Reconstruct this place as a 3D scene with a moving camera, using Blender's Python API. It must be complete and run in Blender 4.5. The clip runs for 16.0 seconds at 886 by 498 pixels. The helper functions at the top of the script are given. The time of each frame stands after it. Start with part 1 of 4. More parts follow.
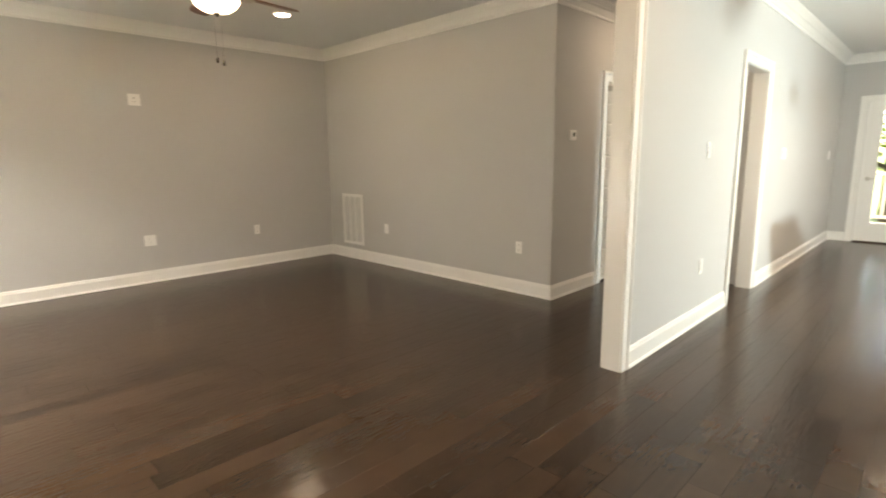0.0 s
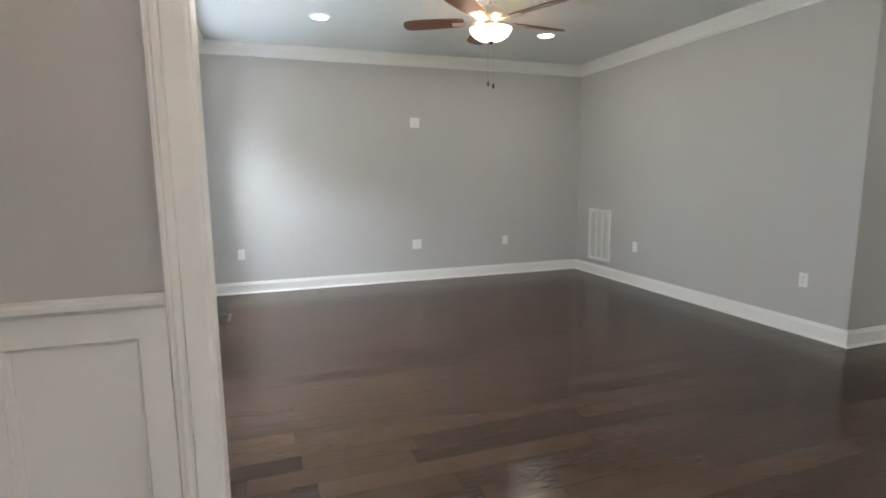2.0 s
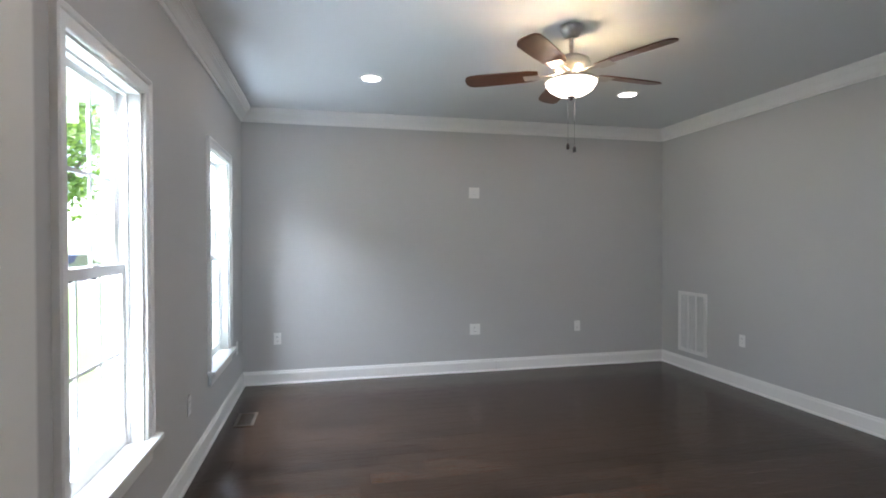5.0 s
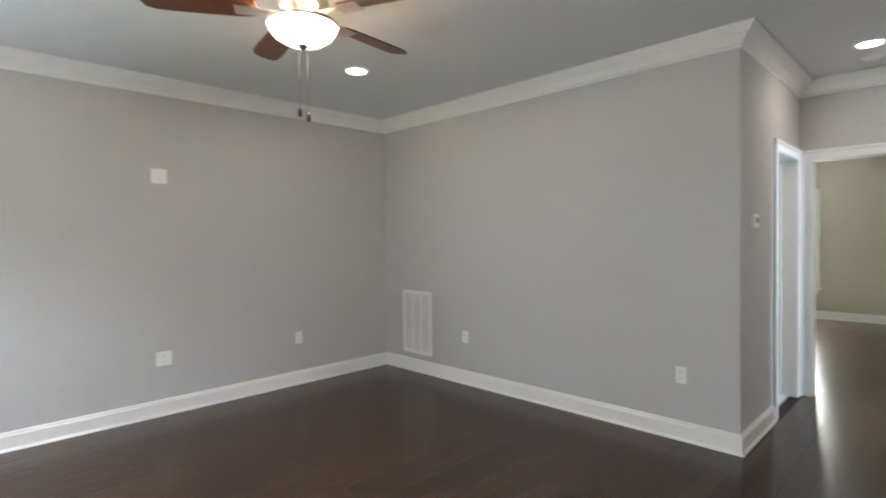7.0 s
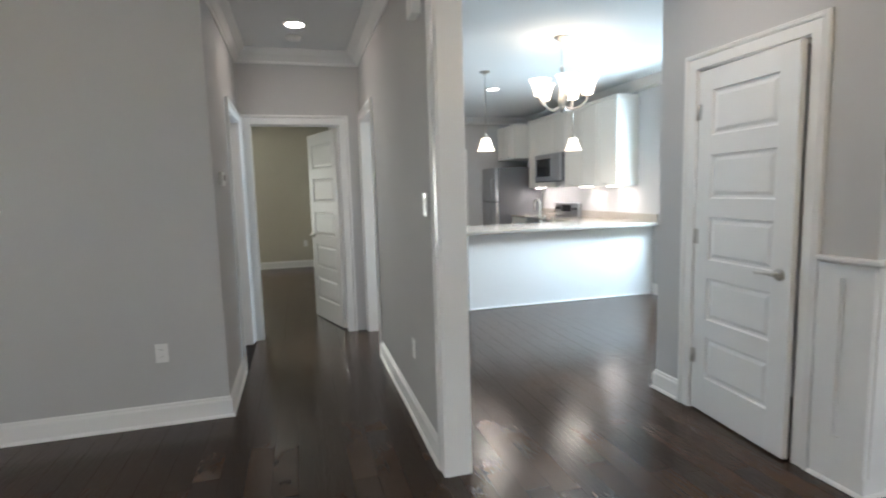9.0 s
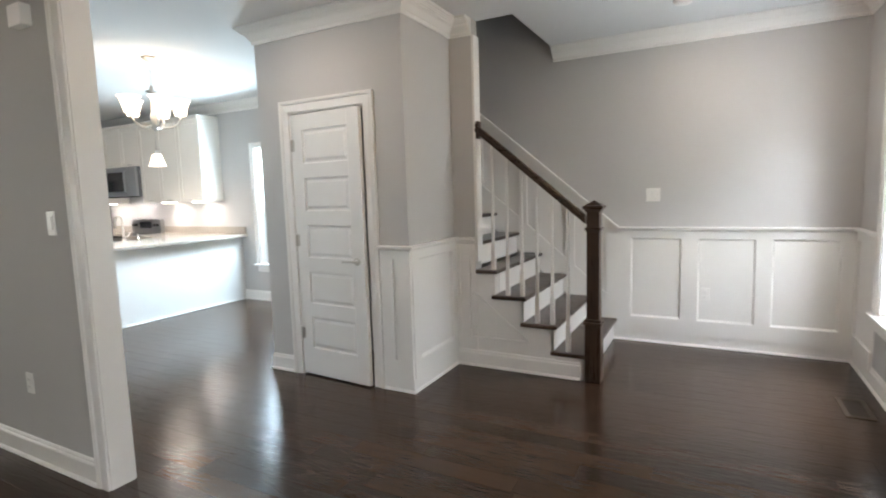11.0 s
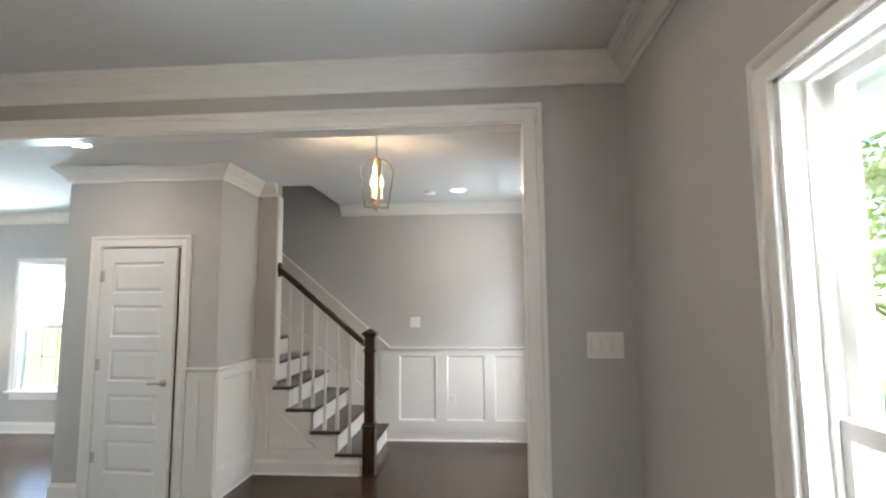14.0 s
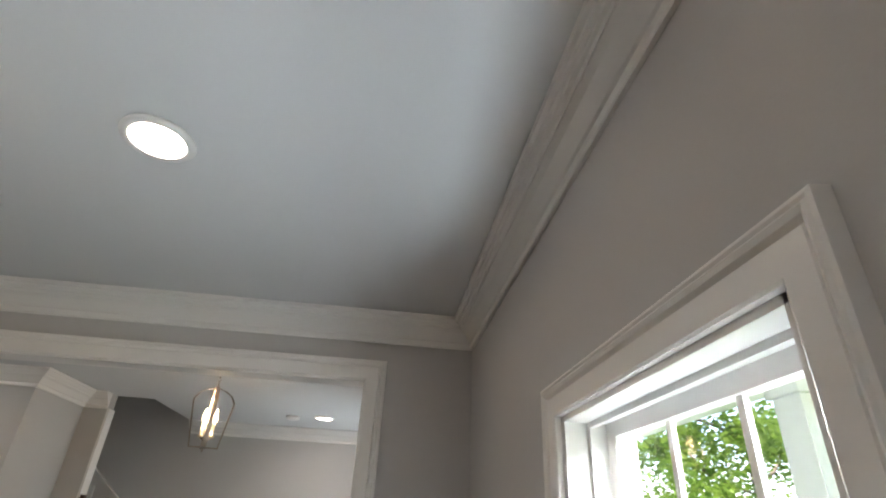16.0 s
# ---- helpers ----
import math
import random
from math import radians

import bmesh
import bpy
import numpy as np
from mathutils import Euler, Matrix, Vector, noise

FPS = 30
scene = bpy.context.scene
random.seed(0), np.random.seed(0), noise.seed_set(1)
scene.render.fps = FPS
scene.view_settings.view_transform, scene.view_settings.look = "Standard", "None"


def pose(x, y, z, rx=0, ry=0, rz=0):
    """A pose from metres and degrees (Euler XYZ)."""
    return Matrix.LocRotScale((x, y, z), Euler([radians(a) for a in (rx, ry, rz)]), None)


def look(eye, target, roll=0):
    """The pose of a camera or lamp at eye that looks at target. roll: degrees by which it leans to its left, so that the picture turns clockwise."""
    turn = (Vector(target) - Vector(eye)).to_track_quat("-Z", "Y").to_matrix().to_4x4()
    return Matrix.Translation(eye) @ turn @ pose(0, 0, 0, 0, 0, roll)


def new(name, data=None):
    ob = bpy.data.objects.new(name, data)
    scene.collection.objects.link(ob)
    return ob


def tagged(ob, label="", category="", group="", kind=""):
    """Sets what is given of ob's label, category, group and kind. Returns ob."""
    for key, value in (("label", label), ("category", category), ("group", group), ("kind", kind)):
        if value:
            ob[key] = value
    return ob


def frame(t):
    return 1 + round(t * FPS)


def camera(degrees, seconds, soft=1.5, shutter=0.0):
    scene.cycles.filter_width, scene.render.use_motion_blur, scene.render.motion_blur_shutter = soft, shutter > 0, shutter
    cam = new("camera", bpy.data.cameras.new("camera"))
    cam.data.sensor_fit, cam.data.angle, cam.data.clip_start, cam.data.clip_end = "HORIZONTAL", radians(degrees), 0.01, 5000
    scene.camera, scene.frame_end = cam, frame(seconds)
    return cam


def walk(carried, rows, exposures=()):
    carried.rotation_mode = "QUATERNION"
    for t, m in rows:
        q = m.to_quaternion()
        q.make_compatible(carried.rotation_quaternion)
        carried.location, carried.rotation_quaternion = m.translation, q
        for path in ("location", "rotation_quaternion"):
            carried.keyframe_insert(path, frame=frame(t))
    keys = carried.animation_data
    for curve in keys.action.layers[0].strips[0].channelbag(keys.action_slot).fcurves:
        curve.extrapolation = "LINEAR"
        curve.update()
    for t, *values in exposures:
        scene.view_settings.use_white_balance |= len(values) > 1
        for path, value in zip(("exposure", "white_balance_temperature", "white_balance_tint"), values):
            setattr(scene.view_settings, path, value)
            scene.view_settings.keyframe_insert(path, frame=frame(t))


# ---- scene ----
cam = camera(81.6, 16.0, soft=1.9, shutter=0.25)
PATH = [
    (0, (-0.130, 1.362, 1.320), (1.266, 2.748, 0.972), -0.65),
    (0.5, (-0.108, 1.320, 1.276), (0.986, 2.960, 0.934), -0.8),
    (1, (-0.167, 1.381, 1.292), (0.741, 3.131, 0.955), -0.6),
    (1.5, (-0.178, 1.374, 1.333), (0.561, 3.204, 1.013), -0.4),
    (2, (-0.212, 1.388, 1.324), (0.43, 3.26, 1.039), -0.5),
    (2.5, (-0.214, 1.412, 1.327), (0.386, 3.3, 1.059), -0.5),
    (3, (-0.216, 1.436, 1.331), (0.366, 3.334, 1.093), -0.4),
    (3.5, (-0.205, 1.496, 1.341), (0.33, 3.414, 1.158), -0.3),
    (5.8, (0.072, 2.491, 1.446), (0.512, 4.441, 1.479), -0.2),
    (6, (0.086, 2.531, 1.451), (0.67, 4.444, 1.486), -0.2),
    (6.5, (0.087, 2.589, 1.46), (1.043, 4.346, 1.475), -0.2),
    (7, (0.219, 2.963, 1.427), (1.633, 4.377, 1.384), -0.7),
    (7.5, (0.395, 3.083, 1.394), (2.109, 4.110, 1.319), -1.3),
    (8, (0.445, 3.166, 1.365), (2.353, 3.747, 1.213), -1.6),
    (8.5, (0.567, 3.406, 1.39), (2.554, 3.367, 1.162), -0.6),
    (9, (0.469, 3.452, 1.398), (2.383, 2.918, 1.172), -1.6),
    (9.5, (0.219, 3.534, 1.437), (1.967, 2.59, 1.211), -1.8),
    (10, (0.204, 3.719, 1.383), (1.683, 2.39, 1.172), -1.2),
    (12.3, (0.055, 4.714, 1.48), (0.294, 2.741, 1.257), -1.1),
    (12.5, (0.047, 4.788, 1.47), (0.199, 2.803, 1.274), -0.7),
    (13, (-0.058, 4.931, 1.48), (0.114, 2.943, 1.348), -0.9),
    (13.5, (-0.11, 5.09, 1.503), (0.108, 3.102, 1.501), -1.0),
    (14, (-0.142, 5.238, 1.576), (0.005, 3.254, 1.782), -0.4),
    (14.5, (-0.218, 5.271, 1.704), (-0.214, 3.328, 2.178), 2.15),
    (15, (-0.367, 5.251, 1.782), (-0.475, 3.396, 2.526), 4.9),
    (15.5, (-0.440, 5.194, 1.844), (-0.658, 3.437, 2.774), 5.4),
    (16, (-0.435, 5.168, 1.861), (-0.612, 3.421, 2.819), 3.1),
]
EXPOSURES = [(0, 3.29, 8900, 17.5), (0.5, 3.24, 8500, 16.5), (1, 3.29, 7250, 14.5), (2, 3.29, 6350, 13.5), (3.5, 3.29, 5950, 13.5), (6, 2.59, 6000, 15.5), (7, 3.29, 6350, 15.5), (8, 3.19, 6370, 14.5), (8.5, 2.99, 6320, 14.5), (9, 2.79, 6320, 14.5), (10, 2.84, 6520, 15.5), (12.5, 2.99, 6770, 16.5), (13.5, 3.06, 6770, 16.5), (14, 2.85, 6770, 15.5), (14.5, 2.39, 6750, 15.5), (16, 2.34, 6750, 15.5)]
walk(cam, [(t, look(eye, target, roll)) for t, eye, target, roll in PATH], EXPOSURES)

# ---- light ----
world = bpy.data.worlds.new("sky")
scene.world = world
world.use_nodes = True
wn = world.node_tree
sky = wn.nodes.new("ShaderNodeTexSky")
sky.sky_type = "NISHITA"
sky.sun_disc = False
sky.sun_elevation, sky.sun_rotation = radians(59), radians(30)
wn.nodes["Background"].inputs["Strength"].default_value = 0.15
wn.links.new(sky.outputs[0], wn.nodes["Background"].inputs[0])
sun = new("sun", bpy.data.lights.new("sun", "SUN"))
sun.data.energy, sun.data.angle, sun.data.color = 5.0, radians(0.5), (1, 0.95, 0.88)
sun.matrix_world = look((14, 24, 46), (0, 0, 0))


def area(name, m, w, h, watts, colour, shape="RECTANGLE"):
    d = bpy.data.lights.new(name, "AREA")
    d.shape, d.size, d.energy, d.color = shape, w, watts, colour
    if shape == "RECTANGLE":
        d.size_y = h
    ob = new(name, d)
    ob.matrix_world = m
    return ob


def bulb(name, p, watts, colour, r=0.03):
    d = bpy.data.lights.new(name, "POINT")
    d.energy, d.color, d.shadow_soft_size = watts, colour, r
    ob = new(name, d)
    ob.location = p
    return ob


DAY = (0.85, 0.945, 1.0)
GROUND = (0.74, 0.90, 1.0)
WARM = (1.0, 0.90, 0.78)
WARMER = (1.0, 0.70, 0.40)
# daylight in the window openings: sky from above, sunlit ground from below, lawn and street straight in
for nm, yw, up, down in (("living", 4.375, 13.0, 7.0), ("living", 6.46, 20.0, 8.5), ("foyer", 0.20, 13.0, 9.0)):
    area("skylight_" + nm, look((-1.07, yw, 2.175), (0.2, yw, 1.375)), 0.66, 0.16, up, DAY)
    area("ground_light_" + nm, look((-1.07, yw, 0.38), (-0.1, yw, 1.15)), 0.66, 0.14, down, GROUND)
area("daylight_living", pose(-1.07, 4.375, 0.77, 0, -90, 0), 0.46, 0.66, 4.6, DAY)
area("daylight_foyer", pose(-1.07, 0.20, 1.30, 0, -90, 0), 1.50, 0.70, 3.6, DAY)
area("daylight_dining", look((5.33, -1.035, 1.84), (5.58, 0.2, 1.2)), 0.58, 0.32, 25, (0.60, 0.85, 1.0))
area("daylight_bedroom", pose(10.835, 5.0, 1.29, 0, 90, 0), 1.50, 0.60, 15, (0.95, 1.0, 0.90))

# ---- materials ----


def mat(name, colour, rough=0.5, metal=0.0, grain=0.04, scale=40.0, bump=0.02, stain=0.05, spec=0.5):
    """A surface with colour variation at two scales and fine relief."""
    m = bpy.data.materials.new(name)
    m.use_nodes = True
    n, l = m.node_tree.nodes, m.node_tree.links
    b = n["Principled BSDF"]
    b.inputs["Roughness"].default_value, b.inputs["Metallic"].default_value = rough, metal
    b.inputs["Specular IOR Level"].default_value = spec
    tc = n.new("ShaderNodeTexCoord")
    big, small = n.new("ShaderNodeTexNoise"), n.new("ShaderNodeTexNoise")
    big.inputs["Scale"].default_value, small.inputs["Scale"].default_value = 1.3, scale
    small.inputs["Detail"].default_value = 4
    for t in (big, small):
        l.new(tc.outputs["Object"], t.inputs["Vector"])
    add = n.new("ShaderNodeMath")
    add.operation = "MULTIPLY_ADD"
    l.new(big.outputs[0], add.inputs[0])
    add.inputs[1].default_value = stain
    sc = n.new("ShaderNodeMath")
    sc.operation = "MULTIPLY_ADD"
    l.new(small.outputs[0], sc.inputs[0])
    sc.inputs[1].default_value, sc.inputs[2].default_value = grain, 1 - (stain + grain) / 2
    l.new(sc.outputs[0], add.inputs[2])
    mul = n.new("ShaderNodeVectorMath")
    mul.operation = "SCALE"
    mul.inputs[0].default_value = colour
    l.new(add.outputs[0], mul.inputs["Scale"])
    l.new(mul.outputs[0], b.inputs["Base Color"])
    if bump:
        bp = n.new("ShaderNodeBump")
        bp.inputs["Strength"].default_value, bp.inputs["Distance"].default_value = bump * 5, 0.002
        l.new(small.outputs[0], bp.inputs["Height"])
        l.new(bp.outputs[0], b.inputs["Normal"])
    return m


def glow(name, colour, strength):
    m = bpy.data.materials.new(name)
    m.use_nodes = True
    b = m.node_tree.nodes["Principled BSDF"]
    b.inputs["Base Color"].default_value = (0.9, 0.88, 0.84, 1)
    b.inputs["Roughness"].default_value = 0.3
    b.inputs["Emission Color"].default_value = (*colour, 1)
    b.inputs["Emission Strength"].default_value = strength
    return m


def wood(name, dark, light, rough, along="X", plank=False):
    """Stained wood; planks vary piece by piece and carry hand-scraped ripples."""
    m = bpy.data.materials.new(name)
    m.use_nodes = True
    n, l = m.node_tree.nodes, m.node_tree.links
    b = n["Principled BSDF"]
    geo, info, tc = n.new("ShaderNodeNewGeometry"), n.new("ShaderNodeObjectInfo"), n.new("ShaderNodeTexCoord")
    src = geo.outputs["Position"] if plank else tc.outputs["Object"]
    rnd = n.new("ShaderNodeMath")
    l.new(info.outputs["Random"], rnd.inputs[0])
    l.new(geo.outputs["Random Per Island"], rnd.inputs[1])
    frac = n.new("ShaderNodeMath")
    frac.operation = "FRACT"
    l.new(rnd.outputs[0], frac.inputs[0])
    shift = n.new("ShaderNodeVectorMath")
    shift.operation = "MULTIPLY_ADD"
    comb = n.new("ShaderNodeCombineXYZ")
    for k in range(3):
        l.new(frac.outputs[0], comb.inputs[k])
    l.new(comb.outputs[0], shift.inputs[0])
    shift.inputs[1].default_value = (17, 31, 13)
    l.new(src, shift.inputs[2])
    mp = n.new("ShaderNodeMapping")
    mp.inputs["Scale"].default_value = {"X": (1.6, 26, 26), "Y": (26, 1.6, 26), "Z": (26, 26, 1.6)}[along]
    l.new(shift.outputs[0], mp.inputs["Vector"])
    grain = n.new("ShaderNodeTexNoise")
    grain.inputs["Scale"].default_value, grain.inputs["Detail"].default_value, grain.inputs["Distortion"].default_value = 1.5, 6, 0.8
    l.new(mp.outputs[0], grain.inputs["Vector"])
    blotch = n.new("ShaderNodeTexNoise")
    blotch.inputs["Scale"].default_value = 4.0
    l.new(shift.outputs[0], blotch.inputs["Vector"])
    mix = n.new("ShaderNodeMath")
    mix.operation = "MULTIPLY_ADD"
    l.new(frac.outputs[0], mix.inputs[0])
    mix.inputs[1].default_value = 0.40 if plank else 0.1
    half = n.new("ShaderNodeMath")
    half.operation = "MULTIPLY_ADD"
    l.new(grain.outputs[0], half.inputs[0])
    half.inputs[1].default_value = 0.14 if plank else 0.45
    bl = n.new("ShaderNodeMath")
    bl.operation = "MULTIPLY_ADD"
    l.new(blotch.outputs[0], bl.inputs[0])
    bl.inputs[1].default_value, bl.inputs[2].default_value = 0.55, 0.05 if plank else -0.22
    l.new(bl.outputs[0], half.inputs[2])
    l.new(half.outputs[0], mix.inputs[2])
    ramp = n.new("ShaderNodeValToRGB")
    ramp.color_ramp.elements[0].position, ramp.color_ramp.elements[1].position = 0.1, 0.85
    ramp.color_ramp.elements[0].color, ramp.color_ramp.elements[1].color = (*dark, 1), (*light, 1)
    l.new(mix.outputs[0], ramp.inputs[0])
    l.new(ramp.outputs[0], b.inputs["Base Color"])
    rr = n.new("ShaderNodeMapRange")
    rr.inputs["To Min"].default_value, rr.inputs["To Max"].default_value = (rough - 0.01, rough + 0.02) if plank else (rough - 0.06, rough + 0.08)
    l.new(grain.outputs[0], rr.inputs[0])
    l.new(rr.outputs[0], b.inputs["Roughness"])
    bp = n.new("ShaderNodeBump")
    bp.inputs["Strength"].default_value, bp.inputs["Distance"].default_value = 0.05 if plank else 0.2, 0.0012
    l.new(grain.outputs[0], bp.inputs["Height"])
    if plank:
        b.inputs["Specular IOR Level"].default_value = 0.36
        mp2 = n.new("ShaderNodeMapping")
        mp2.inputs["Scale"].default_value = (11, 60, 1)
        l.new(shift.outputs[0], mp2.inputs["Vector"])
        rip = n.new("ShaderNodeTexNoise")
        rip.inputs["Scale"].default_value, rip.inputs["Detail"].default_value = 1.0, 2
        l.new(mp2.outputs[0], rip.inputs["Vector"])
        bp2 = n.new("ShaderNodeBump")
        bp2.inputs["Strength"].default_value, bp2.inputs["Distance"].default_value = 0.85, 0.0015
        l.new(rip.outputs[0], bp2.inputs["Height"])
        l.new(bp.outputs[0], bp2.inputs["Normal"])
        l.new(bp2.outputs[0], b.inputs["Normal"])
    else:
        l.new(bp.outputs[0], b.inputs["Normal"])
    return m


def glass(name, tint=(1, 1, 1)):
    m = bpy.data.materials.new(name)
    m.use_nodes = True
    n, l = m.node_tree.nodes, m.node_tree.links
    n.remove(n["Principled BSDF"])
    tr, gl, mx, fr = n.new("ShaderNodeBsdfTransparent"), n.new("ShaderNodeBsdfGlossy"), n.new("ShaderNodeMixShader"), n.new("ShaderNodeValue")
    fr.outputs[0].default_value = 0.05
    tr.inputs[0].default_value = (*tint, 1)
    gl.inputs["Roughness"].default_value = 0.02
    l.new(fr.outputs[0], mx.inputs[0])
    l.new(tr.outputs[0], mx.inputs[1])
    l.new(gl.outputs[0], mx.inputs[2])
    l.new(mx.outputs[0], n["Material Output"].inputs[0])
    return m


def leafy(name, a, b2):
    m = bpy.data.materials.new(name)
    m.use_nodes = True
    n, l = m.node_tree.nodes, m.node_tree.links
    b = n["Principled BSDF"]
    geo = n.new("ShaderNodeNewGeometry")
    ramp = n.new("ShaderNodeValToRGB")
    ramp.color_ramp.elements[0].color, ramp.color_ramp.elements[1].color = (*a, 1), (*b2, 1)
    l.new(geo.outputs["Random Per Island"], ramp.inputs[0])
    l.new(ramp.outputs[0], b.inputs["Base Color"])
    b.inputs["Roughness"].default_value = 0.6
    tl, mx = n.new("ShaderNodeBsdfTranslucent"), n.new("ShaderNodeMixShader")
    l.new(ramp.outputs[0], tl.inputs[0])
    mx.inputs[0].default_value = 0.45
    l.new(b.outputs[0], mx.inputs[1])
    l.new(tl.outputs[0], mx.inputs[2])
    l.new(mx.outputs[0], n["Material Output"].inputs[0])
    return m


PAINT = mat("grey_wall_paint", (0.515, 0.508, 0.502), 0.8, grain=0.03, scale=180, bump=0.03, stain=0.03, spec=0.22)
BEDPAINT = mat("beige_wall_paint", (0.55, 0.51, 0.42), 0.6, grain=0.03, scale=180, bump=0.03, stain=0.03, spec=0.3)
CEIL = mat("ceiling_paint", (0.70, 0.71, 0.71), 0.8, grain=0.03, scale=220, bump=0.03, stain=0.02, spec=0.2)
TRIM = mat("white_trim_paint", (0.80, 0.79, 0.77), 0.32, grain=0.02, scale=90, bump=0.01, stain=0.03)
DOORWHITE = mat("white_door_paint", (0.80, 0.795, 0.78), 0.36, grain=0.02, scale=120, bump=0.02, stain=0.03)
PLASTIC = mat("white_plastic", (0.82, 0.81, 0.79), 0.35, grain=0.01, bump=0, stain=0.01)
DARKSLOT = mat("dark_slot", (0.03, 0.03, 0.03), 0.6, bump=0)
NICKEL = mat("brushed_nickel", (0.55, 0.53, 0.50), 0.28, 1.0, grain=0.1, scale=200, bump=0.01)
BRONZE = mat("antique_nickel", (0.36, 0.31, 0.26), 0.34, 1.0, grain=0.1, scale=120, bump=0.01)
STEEL = mat("stainless_steel", (0.45, 0.45, 0.46), 0.32, 1.0, grain=0.08, scale=150, bump=0.01)
FRIDGESIDE = mat("grey_appliance_side", (0.16, 0.16, 0.17), 0.45, 0.2, bump=0.02)
BLACK = mat("black_glass", (0.015, 0.015, 0.017), 0.12, bump=0)
GRANITE = mat("speckled_granite", (0.42, 0.38, 0.33), 0.16, grain=1.1, scale=90, bump=0, stain=0.4)
SPLASH = mat("backsplash_tile", (0.62, 0.61, 0.58), 0.3, grain=0.05, bump=0)
CABINET = mat("white_cabinet_paint", (0.79, 0.76, 0.70), 0.35, grain=0.02, bump=0.01, stain=0.02)
TILE = mat("pale_floor_tile", (0.6, 0.58, 0.54), 0.3, bump=0.01)
PLANK = wood("dark_hand_scraped_floor", (0.009, 0.0052, 0.0034), (0.064, 0.037, 0.0235), 0.19, "X", True)
OAK = wood("dark_stained_oak", (0.018, 0.0095, 0.0055), (0.085, 0.045, 0.026), 0.28, "X")
OAKV = wood("dark_stained_oak_post", (0.018, 0.0095, 0.0055), (0.085, 0.045, 0.026), 0.28, "Z")
BLADE = wood("walnut_fan_blade", (0.06, 0.022, 0.010), (0.20, 0.075, 0.035), 0.35, "X")
GLASS = glass("window_glass")
CLEAR = glass("clear_glass")
SHADE = glow("lit_frosted_glass", (1.0, 0.82, 0.60), 0.6)
FANSHADE = glow("lit_fan_bowl", (1.0, 0.86, 0.68), 0.9)
LENS = glow("lit_downlight_lens", (1.0, 0.93, 0.82), 2.4)
FLAME = glow("lit_candle_bulb", (1.0, 0.80, 0.50), 1.7)
CANDLE = mat("cream_candle_sleeve", (0.75, 0.66, 0.48), 0.5, bump=0)
UNDERGLOW = glow("lit_cabinet_strip", (1.0, 0.95, 0.88), 1.8)
SUBFLOOR = mat("dark_joint", (0.010, 0.006, 0.004), 0.7, bump=0)
CONCRETE = mat("porch_concrete", (0.42, 0.41, 0.39), 0.8, grain=0.2, scale=60, bump=0.05, stain=0.2)
GRASSM = mat("lawn", (0.09, 0.16, 0.035), 0.9, grain=0.6, scale=30, bump=0.2, stain=0.4)
ASPHALT = mat("pale_drive", (0.45, 0.44, 0.42), 0.85, grain=0.2, scale=50, bump=0.05, stain=0.2)
BARK = mat("tree_bark", (0.12, 0.09, 0.07), 0.9, grain=0.5, scale=25, bump=0.2, stain=0.3)
LEAF = leafy("green_leaves", (0.07, 0.15, 0.025), (0.22, 0.33, 0.06))
CARPAINT = mat("dark_car_paint", (0.02, 0.022, 0.026), 0.2, 0.3, bump=0)
RUBBER = mat("black_rubber", (0.02, 0.02, 0.02), 0.8, bump=0.02)
VINYL = mat("white_siding", (0.75, 0.75, 0.73), 0.5, bump=0.01)

# ---- mesh helpers ----


def box(bm, x0, y0, z0, x1, y1, z1, bevel=0.0):
    """Adds one box, its edges eased by bevel metres."""
    r = bmesh.ops.create_cube(bm, size=1, matrix=Matrix.Translation(((x0 + x1) / 2, (y0 + y1) / 2, (z0 + z1) / 2)) @ Matrix.Diagonal((abs(x1 - x0), abs(y1 - y0), abs(z1 - z0), 1)))
    if bevel:
        edges = list({e for v in r["verts"] for e in v.link_edges})
        bmesh.ops.bevel(bm, geom=edges, offset=bevel, segments=2, profile=0.5, affect="EDGES")
    return bm


def boxed(*dims, bevel=0.0):
    return box(bmesh.new(), *dims, bevel=bevel)


def lathe(bm, profile, at=(0, 0, 0), n=24, axis="Z"):
    """Turns a profile of (radius, height) about an upright axis through at."""
    rings = []
    for r, z in profile:
        ring = []
        for k in range(n):
            a = 2 * math.pi * k / n
            p = Vector((r * math.cos(a), r * math.sin(a), z))
            if axis == "X":
                p = Vector((p.z, p.x, p.y))
            elif axis == "Y":
                p = Vector((p.y, p.z, p.x))
            ring.append(bm.verts.new(Vector(at) + p))
        rings.append(ring)
    for a, b in zip(rings, rings[1:]):
        for k in range(n):
            f = bm.faces.new((a[k], a[(k + 1) % n], b[(k + 1) % n], b[k]))
            f.smooth = True
    bm.faces.new(rings[0][::-1])
    bm.faces.new(rings[-1])
    return bm


def tube(bm, pts, r, n=8):
    """A round rod along points."""
    pts = [Vector(p) for p in pts]
    rings = []
    for i, p in enumerate(pts):
        d = (pts[min(i + 1, len(pts) - 1)] - pts[max(i - 1, 0)]).normalized()
        u = d.orthogonal().normalized() if i == 0 else (rings_u - d * rings_u.dot(d)).normalized()
        rings_u = u
        v = d.cross(u)
        rings.append([bm.verts.new(p + r * (math.cos(2 * math.pi * k / n) * u + math.sin(2 * math.pi * k / n) * v)) for k in range(n)])
    for a, b in zip(rings, rings[1:]):
        for k in range(n):
            bm.faces.new((a[k], a[(k + 1) % n], b[(k + 1) % n], b[k])).smooth = True
    bm.faces.new(rings[0][::-1])
    bm.faces.new(rings[-1])
    return bm


